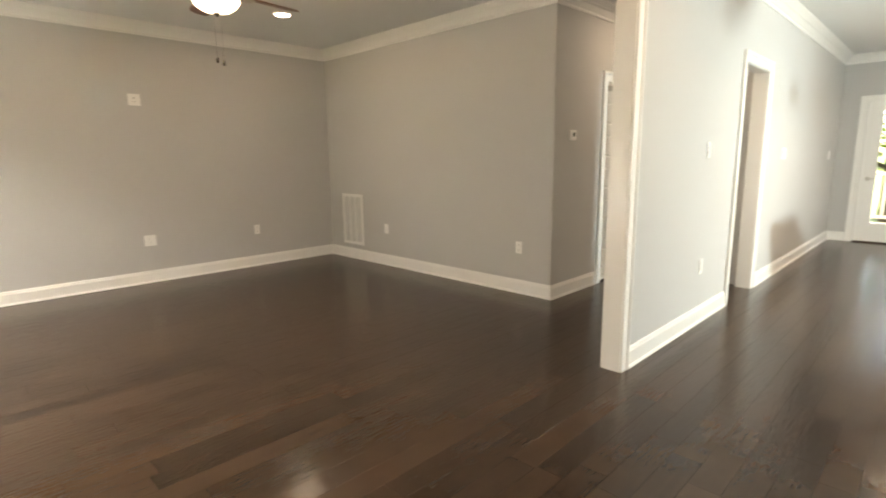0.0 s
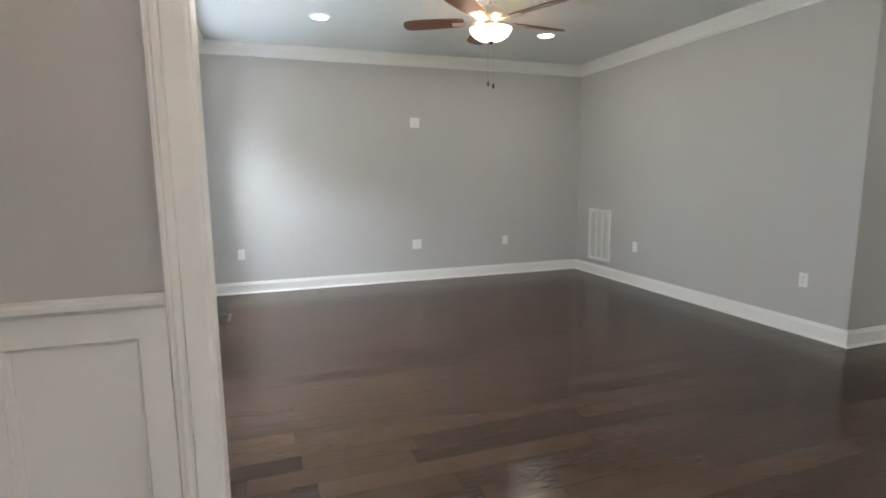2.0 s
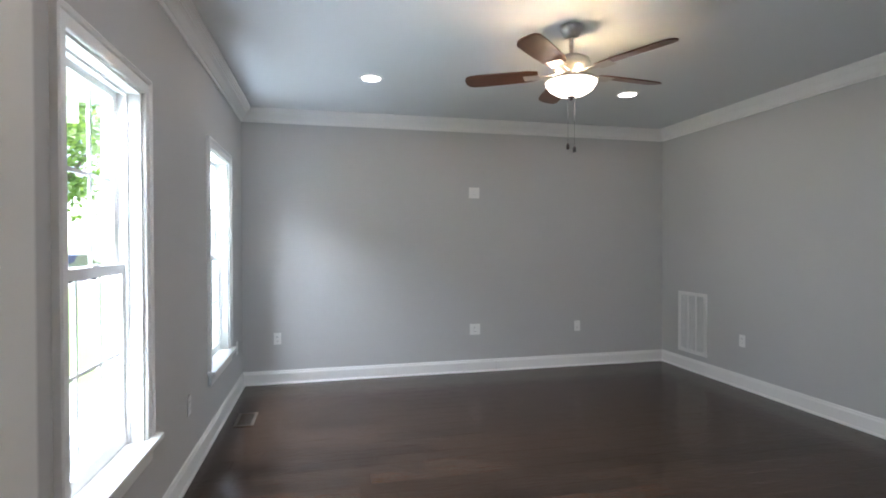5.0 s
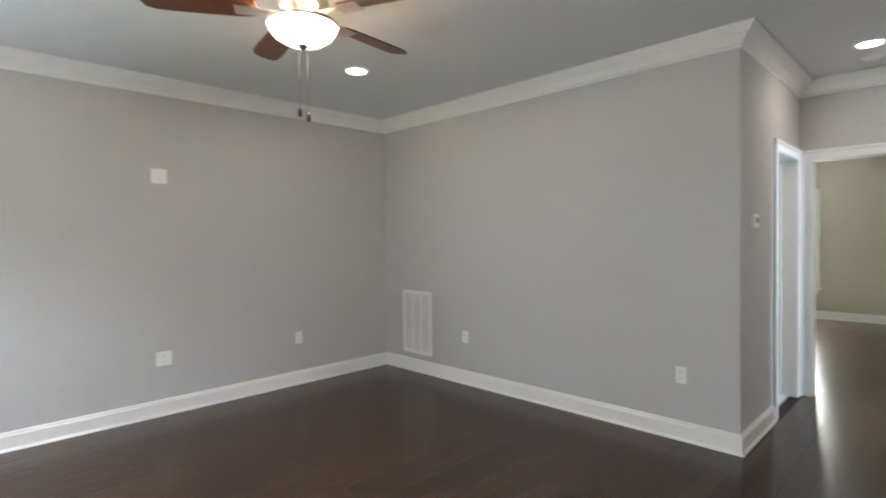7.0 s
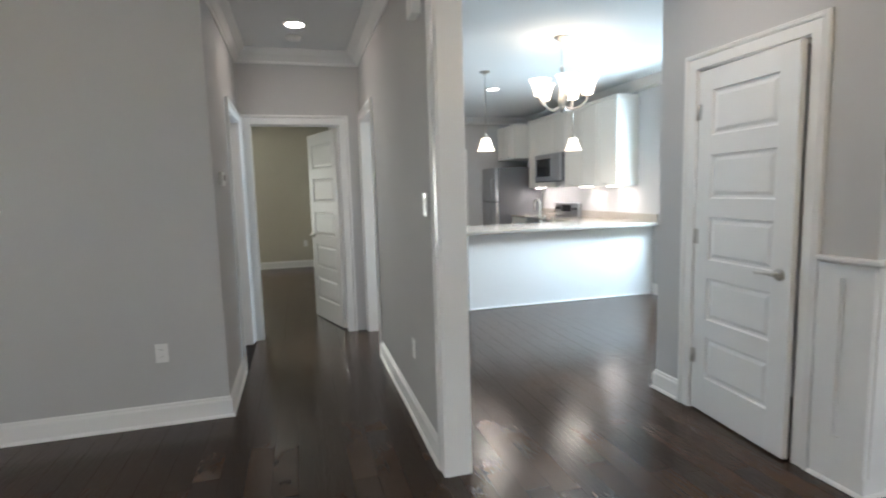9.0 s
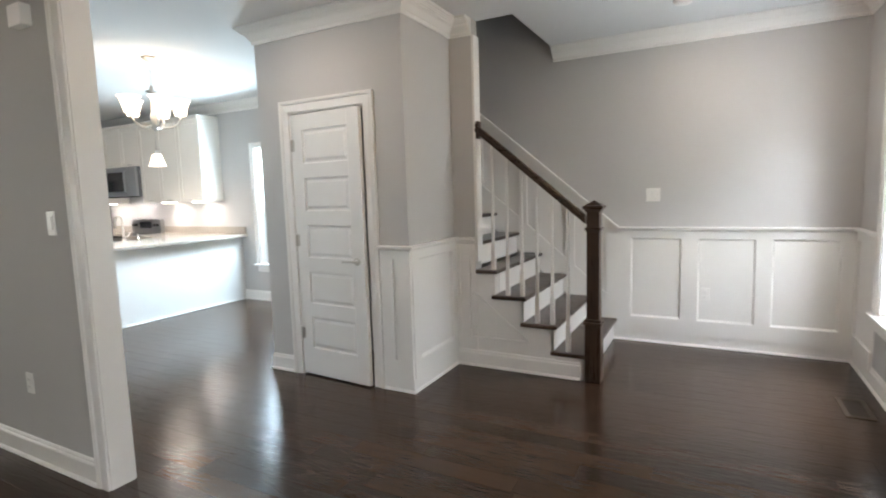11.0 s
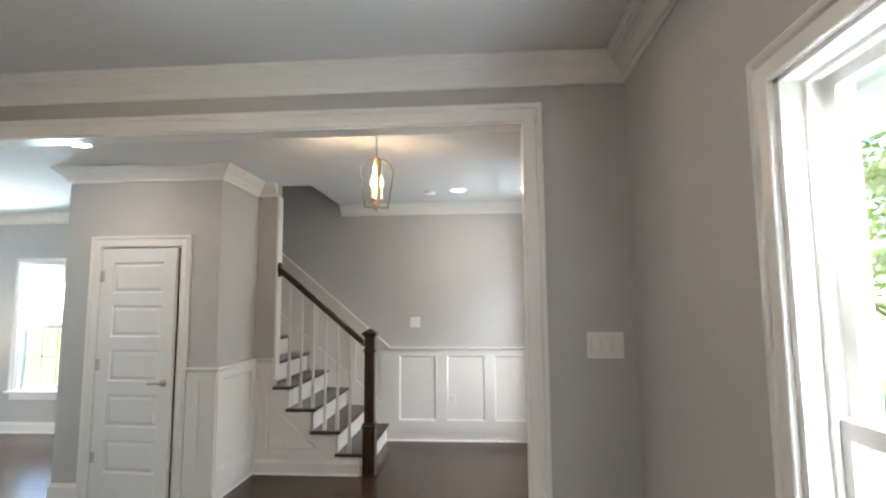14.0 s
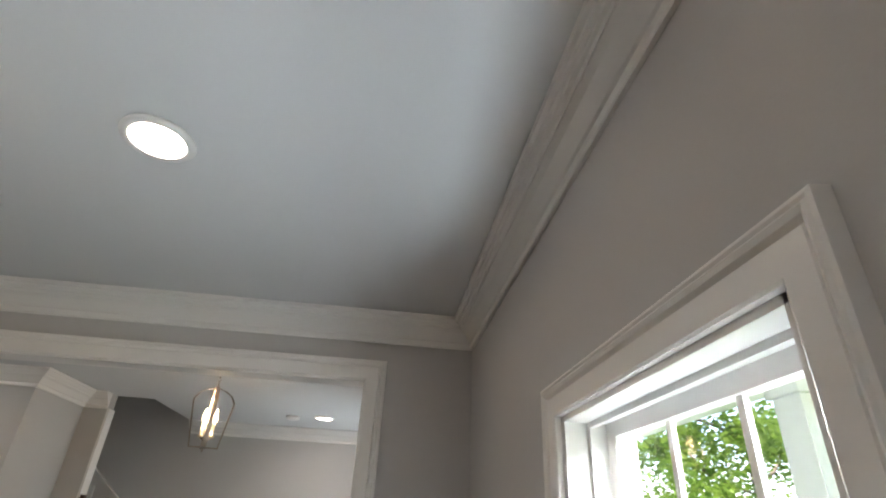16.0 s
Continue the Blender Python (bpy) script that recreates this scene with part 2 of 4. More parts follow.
def sweep(bm, path, profile, to3d, closed=False):
    """Carries a profile of (offset to the left, height) along a flat path with mitred corners; to3d maps (u, v, height)."""
    pts = [Vector(p) for p in path]
    n = len(pts)
    rings = []
    for i, p in enumerate(pts):
        dirs = []
        if closed or i > 0:
            dirs.append((p - pts[i - 1]).normalized())
        if closed or i < n - 1:
            dirs.append((pts[(i + 1) % n] - p).normalized())
        nor = [Vector((-d.y, d.x)) for d in dirs]
        m = nor[0] if len(nor) == 1 else (nor[0] + nor[1]) / max(0.2, 1 + nor[0].dot(nor[1]))
        rings.append([bm.verts.new(to3d(p.x + m.x * d, p.y + m.y * d, h)) for d, h in profile])
    k = len(profile)
    pairs = list(zip(rings, rings[1:])) + ([(rings[-1], rings[0])] if closed else [])
    for a, b in pairs:
        for j in range(k):
            bm.faces.new((a[j], a[(j + 1) % k], b[(j + 1) % k], b[j]))
    if not closed:
        bm.faces.new(rings[0][::-1])
        bm.faces.new(rings[-1])
    bmesh.ops.recalc_face_normals(bm, faces=bm.faces)
    return bm


def part(name, bm, material, parent=None, label="", m=None):
    """Links a bmesh as one mesh object, under a thing or a part."""
    me = bpy.data.meshes.new(name)
    bm.to_mesh(me)
    bm.free()
    me.materials.append(material)
    ob = new(name, me)
    if parent is not None:
        ob.parent = parent
    if m is not None:
        ob.matrix_basis = m
    if label:
        ob["label"] = label
    return ob


def thing(name, label, category, m=None, group="", kind=""):
    ob = new(name)
    ob.empty_display_size = 0.05
    if m is not None:
        ob.matrix_basis = m
    return tagged(ob, label, category, group, kind)


def struct(name, bm, material, label, category):
    return tagged(part(name, bm, material), label, category, "", "structure")


CROWN = [(0.0, 2.612), (0.010, 2.612), (0.014, 2.617), (0.014, 2.638), (0.021, 2.642), (0.030, 2.654), (0.048, 2.678), (0.064, 2.689), (0.068, 2.688), (0.071, 2.698), (0.080, 2.701), (0.083, 2.709), (0.091, 2.710), (0.094, 2.719), (0.104, 2.722), (0.106, 2.738), (0.0, 2.738)]
BASE = [(0.0, 0.002), (0.028, 0.002), (0.028, 0.008), (0.022, 0.018), (0.016, 0.021), (0.016, 0.105), (0.013, 0.113), (0.009, 0.118), (0.009, 0.126), (0.004, 0.135), (0.0, 0.136)]
CASING = [(0.0, 0.0), (0.0, 0.013), (0.006, 0.016), (0.054, 0.016), (0.058, 0.011), (0.064, 0.020), (0.072, 0.024), (0.077, 0.0205), (0.081, 0.024), (0.088, 0.022), (0.09, 0.0)]
RAIL = [(0.0, -0.075), (0.010, -0.075), (0.013, -0.055), (0.020, -0.048), (0.024, -0.032), (0.036, -0.022), (0.052, -0.018), (0.054, -0.004), (0.050, 0.0), (0.0, 0.0)]
flat = lambda u, v, h: (u, v, h)
CEILING = 2.74


def wall(name, axis, c0, c1, a0, a1, z0=0.0, z1=CEILING, holes=(), material=None, label="smooth grey painted wall"):
    """A wall slab from c0 to c1 across, a0 to a1 along; each hole is (from, to, bottom, top)."""
    bm = bmesh.new()

    def slab(p, q, lo, hi):
        if q - p > 1e-4 and hi - lo > 1e-4:
            box(bm, c0, p, lo, c1, q, hi) if axis == "x" else box(bm, p, c0, lo, q, c1, hi)

    at = a0
    for h0, h1, b, t in sorted(holes):
        slab(at, h0, z0, z1)
        slab(h0, h1, z0, b)
        slab(h0, h1, t, z1)
        at = h1
    slab(at, a1, z0, z1)
    return struct(name, bm, material or PAINT, label, "wall")


def crown(path, closed=False):
    return struct("crown_molding", sweep(bmesh.new(), path, CROWN, flat, closed), TRIM, "white painted crown molding along the ceiling", "molding")


def base(path, closed=False, z=0.0):
    return struct("baseboard", sweep(bmesh.new(), path, BASE, lambda u, v, h: (u, v, h + z), closed), TRIM, "white painted baseboard with a shoe strip", "baseboard")


def plane3(axis, c, side):
    """Maps (along, up, out) to the room for a wall face at c whose outside is side."""
    if axis == "x":
        return lambda u, v, h: (c + side * h, u, v)
    return lambda u, v, h: (u, c + side * h, v)


def casing(parent, axis, c, side, a0, a1, top, z0=0.0):
    """Mitred casing round three sides of an opening."""
    path = [(a1, z0), (a1, top), (a0, top), (a0, z0)][::-1]
    return part("casing", sweep(bmesh.new(), path, CASING, plane3(axis, c, side)), TRIM, parent)

# ---- structure ----
XW, XR, YB, YH, XE = -0.84, 3.885, 7.55, 3.94, 5.653
YN, YS, YF, YK, XK, XBED, YBED = 2.820, 2.708, -0.775, -0.90, 9.75, 10.70, 6.2
OP0, OP1, OPZ = -0.348, 2.755, 2.43
WIN = 0.366
W_Z0, W_Z1 = 0.51, 2.095
WA, WB, WF, WD, WBED = 4.375, 6.46, 0.20, 5.33, 5.0
PASS0, PASS1 = 4.84, 5.56
DOORTOP = 2.075

struct("floor_base", boxed(XW - 0.15, -1.05, -0.25, XBED + 0.15, YB + 0.15, -0.016), SUBFLOOR, "dark underlay beneath the floor planks", "floor")
bm = bmesh.new()
box(bm, XW - 0.15, 0.33, CEILING, XBED + 0.15, YB + 0.15, CEILING + 0.2)
box(bm, XW - 0.15, -1.05, CEILING, 1.53, 0.33, CEILING + 0.2)
box(bm, 3.275, -1.05, CEILING, XBED + 0.15, 0.33, CEILING + 0.2)
struct("ceiling", bm, CEIL, "flat white painted ceiling with a stairwell opening", "ceiling")
struct("stairwell_ceiling", boxed(1.2, -1.05, 5.2, 3.4, 0.5, 5.3), CEIL, "white painted ceiling above the stairwell", "ceiling")

hole = lambda c: (c - WIN, c + WIN, W_Z0, W_Z1)
wall("wall_front", "x", XW - 0.15, XW, -1.05, YB + 0.15, holes=[hole(WF), hole(WA), hole(WB)])
wall("wall_living_back", "y", YB, YB + 0.15, XW, XBED + 0.15)
wall("wall_living_side", "x", XR, XR + 0.11, YH, YB)
wall("wall_opening", "y", YS, YN, XW, XE, holes=[(OP0 - 0.02, OP1 + 0.02, 0, OPZ + 0.02), (PASS0 - 0.02, PASS1 + 0.02, 0, DOORTOP + 0.02)])
wall("wall_bedroom_side", "y", YS, YN, XE, XBED)
wall("wall_hall_north", "y", YH, YH + 0.11, XR + 0.11, XE, holes=[(4.80, 5.54, 0, DOORTOP + 0.02)])
wall("wall_hall_end", "x", XE, XE + 0.11, YN, YH + 0.11, holes=[(3.01, 3.86, 0, DOORTOP + 0.02)])
wall("wall_bath_east", "x", XE, XE + 0.11, YH + 0.11, YB)
wall("wall_bath_north", "y", 6.0, 6.1, XR + 0.11, XE)
wall("wall_bedroom_far", "x", XBED, XBED + 0.15, YN, YBED, holes=[hole(WBED)], material=BEDPAINT, label="beige painted bedroom wall")
wall("wall_bedroom_north", "y", YBED, YBED + 0.11, XE + 0.11, XBED + 0.15, material=BEDPAINT, label="beige painted bedroom wall")
wall("wall_kitchen", "y", YK - 0.15, YK, 3.375, XBED, holes=[hole(WD)])
wall("wall_back", "x", XK, XK + 0.15, YK, YS, holes=[(0.42, 1.08, 0, DOORTOP), (1.52, 2.38, 0, DOORTOP)])
wall("wall_stair_back", "y", YF - 0.15, YF, XW, 3.275, 0, 5.2)
wall("wall_stair_side", "y", 0.33, 0.43, 1.83, 3.375, 0, 5.2)
wall("wall_stairwell_header", "y", 0.33, 0.43, 1.42, 1.83, CEILING + 0.2, 5.2)
wall("wall_stairwell_west", "x", 1.42, 1.53, YF, 0.33, CEILING + 0.2, 5.2)
wall("wall_stairwell_east", "x", 3.275, 3.375, YF, 0.33, CEILING, 5.2)
wall("wall_closet_side", "x", 2.02, 2.12, 0.43, 1.039)
wall("wall_closet_front", "y", 1.039, 1.139, 2.02, 3.375, holes=[(2.345, 3.060, 0, DOORTOP)])
wall("wall_closet_east", "x", 3.275, 3.375, 0.43, 1.039)
wall("wall_dining_west", "x", 3.275, 3.375, YK - 0.15, 0.33)
# laundry beyond the far door
wall("wall_laundry", "x", 11.6, 11.7, -0.3, 1.28)
wall("wall_laundry_side", "y", -0.4, -0.3, XK + 0.15, 11.7)
struct("laundry_ceiling", boxed(XBED + 0.15, -0.4, CEILING, 11.7, 1.4, CEILING + 0.1), CEIL, "white painted ceiling", "ceiling")
wall("wall_laundry_north", "y", 1.28, 1.38, XK + 0.15, 11.7)
struct("laundry_floor", boxed(XBED, -0.4, -0.1, 11.7, 1.4, 0.0), TILE, "pale tiled floor", "floor")
struct("bath_floor", boxed(XR + 0.11, YH + 0.06, -0.01, XE, 6.0, 0.004), TILE, "pale tiled bathroom floor", "floor")

crown([(XW, YN), (XE, YN), (XE, YH), (XR, YH), (XR, YB), (XW, YB)], True)
crown([(1.83, 0.43), (2.02, 0.43), (2.02, 1.139), (3.375, 1.139), (3.375, YK), (XK, YK), (XK, YS), (XW, YS), (XW, YF), (1.53, YF)])
base([(4.70, YH), (XR, YH), (XR, YB), (XW, YB), (XW, YN), (OP0 - 0.095, YN)])
base([(OP1 + 0.095, YN), (PASS0 - 0.095, YN)])
base([(PASS0 - 0.095, YS), (OP1 + 0.095, YS)])
base([(XK, 2.48), (XK, YS), (PASS1 + 0.095, YS)])
base([(OP0 - 0.095, YS), (XW, YS), (XW, YF), (0.99, YF)])
base([(1.0, 0.43), (2.02, 0.43), (2.02, 1.139), (2.255, 1.139)])
base([(3.15, 1.139), (3.375, 1.139), (3.375, YK), (6.04, YK)])
base([(XE + 0.11, YN), (XBED, YN), (XBED, YBED), (XE + 0.11, YBED)])
base([(XK, 1.18), (XK, 1.42)])

# cased opening between foyer and living room
op = thing("cased_opening", "wide white cased opening between foyer and living room", "opening", kind="structure")
part("jamb", boxed(OP0 - 0.02, YS - 0.002, 0, OP0, YN + 0.002, OPZ + 0.02), TRIM, op)
part("jamb", boxed(OP1, YS - 0.002, 0, OP1 + 0.02, YN + 0.002, OPZ + 0.02), TRIM, op)
part("head", boxed(OP0, YS - 0.002, OPZ, OP1, YN + 0.002, OPZ + 0.02), TRIM, op)
casing(op, "y", YN, 1, OP0 - 0.006, OP1 + 0.006, OPZ + 0.006)
casing(op, "y", YS, -1, OP0 - 0.006, OP1 + 0.006, OPZ + 0.006)
op = thing("cased_opening", "white cased passage from hall to dining area", "opening", kind="structure")
part("jamb", boxed(PASS0 - 0.02, YS - 0.002, 0, PASS0, YN + 0.002, DOORTOP + 0.02), TRIM, op)
part("jamb", boxed(PASS1, YS - 0.002, 0, PASS1 + 0.02, YN + 0.002, DOORTOP + 0.02), TRIM, op)
part("head", boxed(PASS0, YS - 0.002, DOORTOP, PASS1, YN + 0.002, DOORTOP + 0.02), TRIM, op)
casing(op, "y", YN, 1, PASS0 - 0.006, PASS1 + 0.006, DOORTOP + 0.006)
casing(op, "y", YS, -1, PASS0 - 0.006, PASS1 + 0.006, DOORTOP + 0.006)


def window(name, x, y, turn, label):
    """A six-over-six double-hung window; local y points into the room."""
    w = thing(name, label, "window", pose(x, y, 0, 0, 0, turn), kind="structure")
    narrow = [(d * 0.82, h) for d, h in CASING]
    part("casing", sweep(bmesh.new(), [(-WIN, W_Z0), (-WIN, W_Z1), (WIN, W_Z1), (WIN, W_Z0)], narrow, plane3("y", 0, 1)), TRIM, w)
    part("stool", boxed(-0.46, -0.085, W_Z0 - 0.022, 0.46, 0.055, W_Z0 + 0.006, bevel=0.006), TRIM, w)
    part("apron", boxed(-0.42, 0, W_Z0 - 0.105, 0.42, 0.017, W_Z0 - 0.022, bevel=0.004), TRIM, w)
    bm = bmesh.new()
    for s in (-1, 1):
        box(bm, s * WIN, -0.15, W_Z0, s * (WIN - 0.022), 0.0, W_Z1)
        box(bm, s * (WIN - 0.022), -0.15, W_Z0, s * (WIN - 0.045), -0.125, W_Z1)
        box(bm, s * (WIN - 0.022), -0.064, W_Z0, s * (WIN - 0.036), -0.052, W_Z1 - 0.02)
    box(bm, -WIN, -0.15, W_Z1 - 0.012, WIN, 0.0, W_Z1)
    box(bm, -WIN, -0.064, W_Z1 - 0.024, WIN, -0.052, W_Z1 - 0.012)
    box(bm, -WIN, -0.17, W_Z0 - 0.03, WIN, -0.085, W_Z0 + 0.01)
    part("window_frame", bm, TRIM, w)
    mid = (W_Z0 + W_Z1) / 2
    g = WIN - 0.022
    for nm, v0, v1, z0, z1 in (("upper_sash", -0.122, -0.096, mid - 0.02, W_Z1 - 0.012), ("lower_sash", -0.094, -0.066, W_Z0 + 0.008, mid + 0.02)):
        bm = bmesh.new()
        for s in (-1, 1):
            box(bm, s * g, v0, z0, s * (g - 0.042), v1, z1)
        lo, hi = (0.042, 0.032) if nm == "upper_sash" else (0.06, 0.042)
        box(bm, -g + 0.042, v0, z0, g - 0.042, v1, z0 + lo)
        box(bm, -g + 0.042, v0, z1 - hi, g - 0.042, v1, z1)
        sash = part(nm, bm, TRIM, w)
        gx, a, b = g - 0.042, z0 + lo, z1 - hi
        vm = (v0 + v1) / 2
        bm = bmesh.new()
        for k in (-1, 1):
            box(bm, k * gx / 3 - 0.008, vm - 0.0045, a, k * gx / 3 + 0.008, vm + 0.0045, b)
        for c0, c1 in ((-gx, -gx / 3 - 0.008), (-gx / 3 + 0.008, gx / 3 - 0.008), (gx / 3 + 0.008, gx)):
            box(bm, c0, vm - 0.0045, (a + b) / 2 - 0.008, c1, vm + 0.0045, (a + b) / 2 + 0.008)
        part("muntins", bm, TRIM, sash)
        pane = part("pane", boxed(-gx, vm - 0.002, a, gx, vm + 0.002, b), GLASS, sash)
        pane.visible_shadow = False
    part("sash_lock", boxed(-0.03, -0.066, mid + 0.02, 0.03, -0.05, mid + 0.032, bevel=0.003), PLASTIC, w)
    return w


window("window_1", XW, WA, -90, "white double-hung window facing the front porch")
window("window_2", XW, WB, -90, "white double-hung window facing the front porch")
window("window_3", XW, WF, -90, "white double-hung foyer window above the wainscot")
window("window_4", WD, YK, 0, "bright white double-hung dining window")
window("window_5", XBED, WBED, 90, "white double-hung bedroom window")


def leaf_mesh(w, h, t=0.035):
    """A five-panel door leaf from u = 0 to w, its hinge edge at u = 0, v from -t to 0."""
    bm = bmesh.new()
    st, n = 0.112, 5
    top, bot = 0.118, 0.215
    ph = (h - top - bot - 4 * 0.108) / n
    box(bm, 0, -t, 0, st, 0, h, 0.0015)
    box(bm, w - st, -t, 0, w, 0, h, 0.0015)
    z = bot
    edges = [(0, bot)]
    for k in range(n):
        edges.append((z + ph, z + ph + (0.108 if k < n - 1 else top)))
        z += ph + 0.108
    for a, b in edges:
        box(bm, st, -t, a, w - st, 0, min(b, h))
    z = bot
    for k in range(n):
        for v0, s in ((-0.0, -1), (-t, 1)):
            u0, u1, z0, z1 = st, w - st, z, z + ph
            rings = []
            for ins, dep in ((0, 0.0), (0.006, 0.012), (0.018, 0.013), (0.038, 0.004), (0.042, 0.004)):
                rings.append([bm.verts.new((u, v0 + s * dep, zz)) for u, zz in ((u0 + ins, z0 + ins), (u1 - ins, z0 + ins), (u1 - ins, z1 - ins), (u0 + ins, z1 - ins))])
            for a, b in zip(rings, rings[1:]):
                for j in range(4):
                    f = (a[j], a[(j + 1) % 4], b[(j + 1) % 4], b[j])
                    bm.faces.new(f if s < 0 else f[::-1])
            bm.faces.new(rings[-1] if s < 0 else rings[-1][::-1])
        z += ph + 0.108
    bmesh.ops.recalc_face_normals(bm, faces=bm.faces)
    return bm


def lever(parent, u, v, z, s, toward):
    """A lever handle on face v; s is the way out of the face, toward the way the lever points."""
    bm = lathe(bmesh.new(), [(0.0, 0), (0.030, 0), (0.031, 0.006 * s), (0.026, 0.012 * s), (0.0, 0.012 * s)], (u, v, z), 20, "Y")
    lathe(bm, [(0.010, 0.01 * s), (0.010, 0.045 * s)], (u, v, z), 12, "Y")
    tube(bm, [(u, v + 0.045 * s, z), (u + 0.03 * toward, v + 0.047 * s, z + 0.002), (u + 0.11 * toward, v + 0.043 * s, z - 0.003)], 0.0085)
    bmesh.ops.recalc_face_normals(bm, faces=bm.faces)
    return part("lever_handle", bm, NICKEL, parent, "satin nickel lever handle")


def door(name, x, y, turn, w, thick, label, hinge, swing, front=True, back=True, dead=False):
    """A cased door; local y points out of the wall face at y = 0. hinge -1/+1: at the low or high u; swing in degrees, positive into +v."""
    d = thing(name, label, "door", pose(x, y, 0, 0, 0, turn), kind="structure")
    if front:
        casing(d, "y", 0, 1, -w / 2 - 0.006, w / 2 + 0.006, 2.06)
    if back:
        casing(d, "y", -thick, -1, -w / 2 - 0.006, w / 2 + 0.006, 2.06)
    for s in (-1, 1):
        part("jamb", boxed(s * (w / 2), -thick - 0.001, 0, s * (w / 2 + 0.018), 0.001, 2.072), TRIM, d)
    part("head", boxed(-w / 2, -thick - 0.001, 2.054, w / 2, 0.001, 2.072), TRIM, d)
    out = swing >= 0
    v = 0.0 if out else -thick
    lw = w - 0.006
    m = pose(hinge * (w / 2 - 0.002), v, 0.012, 0, 0, (-hinge * swing) if out else (-hinge * swing))
    if hinge > 0:
        m = m @ Matrix.Diagonal((-1, 1, 1, 1))
    if not out:
        m = m @ Matrix.Translation((0, 0.035, 0))
    lf = part("door_leaf", leaf_mesh(lw, 2.03), DOORWHITE, d, m=m)
    for z in (0.33, 1.07, 1.80):
        bm = lathe(bmesh.new(), [(0.0065, -0.045), (0.0065, 0.045)], (0, 0.006 if out else -0.041, z), 10)
        box(bm, 0.0, 0.0005 if out else -0.036, z - 0.045, 0.03, 0.002 if out else -0.0345, z + 0.045)
        part("hinge", bm, NICKEL, lf, "satin nickel hinge")
    lever(lf, lw - 0.065, 0.0, 0.93, 1, -1)
    lever(lf, lw - 0.065, -0.035, 0.93, -1, -1)
    return d


door("door_1", 2.703, 1.139, 0, 0.69, 0.10, "white five-panel closet door standing slightly ajar", 1, 4.5, back=False)
door("door_2", XE, 3.435, 90, 0.81, 0.11, "white five-panel bedroom door standing open", -1, -72)
door("door_3", 5.17, YH, 180, 0.70, 0.11, "white five-panel bathroom door standing open", -1, -84)
door("door_4", XK, 0.75, 90, 0.62, 0.15, "white five-panel laundry door standing half open", 1, -34)

# glazed back door
d = thing("door_5", "white glazed back door with a full-height lite", "door", pose(XK, 1.95, 0, 0, 0, 90), kind="structure")
casing(d, "y", 0, 1, -0.436, 0.436, 2.06)
bm = bmesh.new()
for s in (-1, 1):
    box(bm, s * 0.43, -0.151, 0, s * 0.412, 0.001, 2.07)
    box(bm, s * 0.412, -0.06, 0.02, s * 0.25, -0.02, 2.05)
box(bm, -0.412, -0.151, 2.05, 0.412, 0.001, 2.07)
box(bm, -0.25, -0.06, 0.02, 0.25, -0.02, 0.30)
box(bm, -0.25, -0.06, 1.92, 0.25, -0.02, 2.05)
part("door_frame", bm, DOORWHITE, d)
part("threshold", boxed(-0.43, -0.15, 0.0, 0.43, 0.02, 0.018, bevel=0.004), OAK, d, "dark wooden threshold")
part("pane", boxed(-0.25, -0.043, 0.30, 0.25, -0.037, 1.92), GLASS, d).visible_shadow = False
lever(d, 0.34, -0.02, 0.95, 1, -1)

# ---- wainscot ----
RAILZ = 1.06


def wainscot(axis, c, side, a0, a1, stiles, label="white panelled wainscot", z1=RAILZ):
    """A backing sheet with flat rails and stiles; stiles are (from, to) pairs along the wall."""
    w = thing("wainscot", label, "wainscot", kind="structure")
    f = plane3(axis, c, side)

    def board(bm, p, q, lo, hi, t0, t1):
        A, B = f(p, lo, t0), f(q, hi, t1)
        box(bm, min(A[0], B[0]), min(A[1], B[1]), min(A[2], B[2]), max(A[0], B[0]), max(A[1], B[1]), max(A[2], B[2]))

    bm = bmesh.new()
    board(bm, a0, a1, 0.10, z1 - 0.01, 0.0, 0.004)
    part("backing", bm, TRIM, w)
    bm = bmesh.new()
    board(bm, a0, a1, 0.10, 0.232, 0.004, 0.0235)
    part("bottom_rail", bm, TRIM, w)
    bm = bmesh.new()
    board(bm, a0, a1, z1 - 0.095, z1 - 0.01, 0.004, 0.0235)
    part("top_rail", bm, TRIM, w)
    for p, q in stiles:
        bm = bmesh.new()
        board(bm, p, q, 0.232, z1 - 0.095, 0.004, 0.0235)
        part("stile", bm, TRIM, w)
    for (p, q), (p2, q2) in zip(stiles, stiles[1:]):
        if p2 - q > 0.06:
            path = [(q, 0.232), (p2, 0.232), (p2, z1 - 0.095), (q, z1 - 0.095)]
            part("panel_mould", sweep(bmesh.new(), path, [(0.0, 0.004), (0.0, 0.019), (0.006, 0.019), (0.011, 0.011), (0.017, 0.009), (0.018, 0.004)], f, True), TRIM, w)
    return w


def chair_rail(path, z=RAILZ):
    return struct("chair_rail", sweep(bmesh.new(), path, RAIL, lambda u, v, h: (u, v, h + z)), TRIM, "white painted chair rail above the wainscot", "molding")


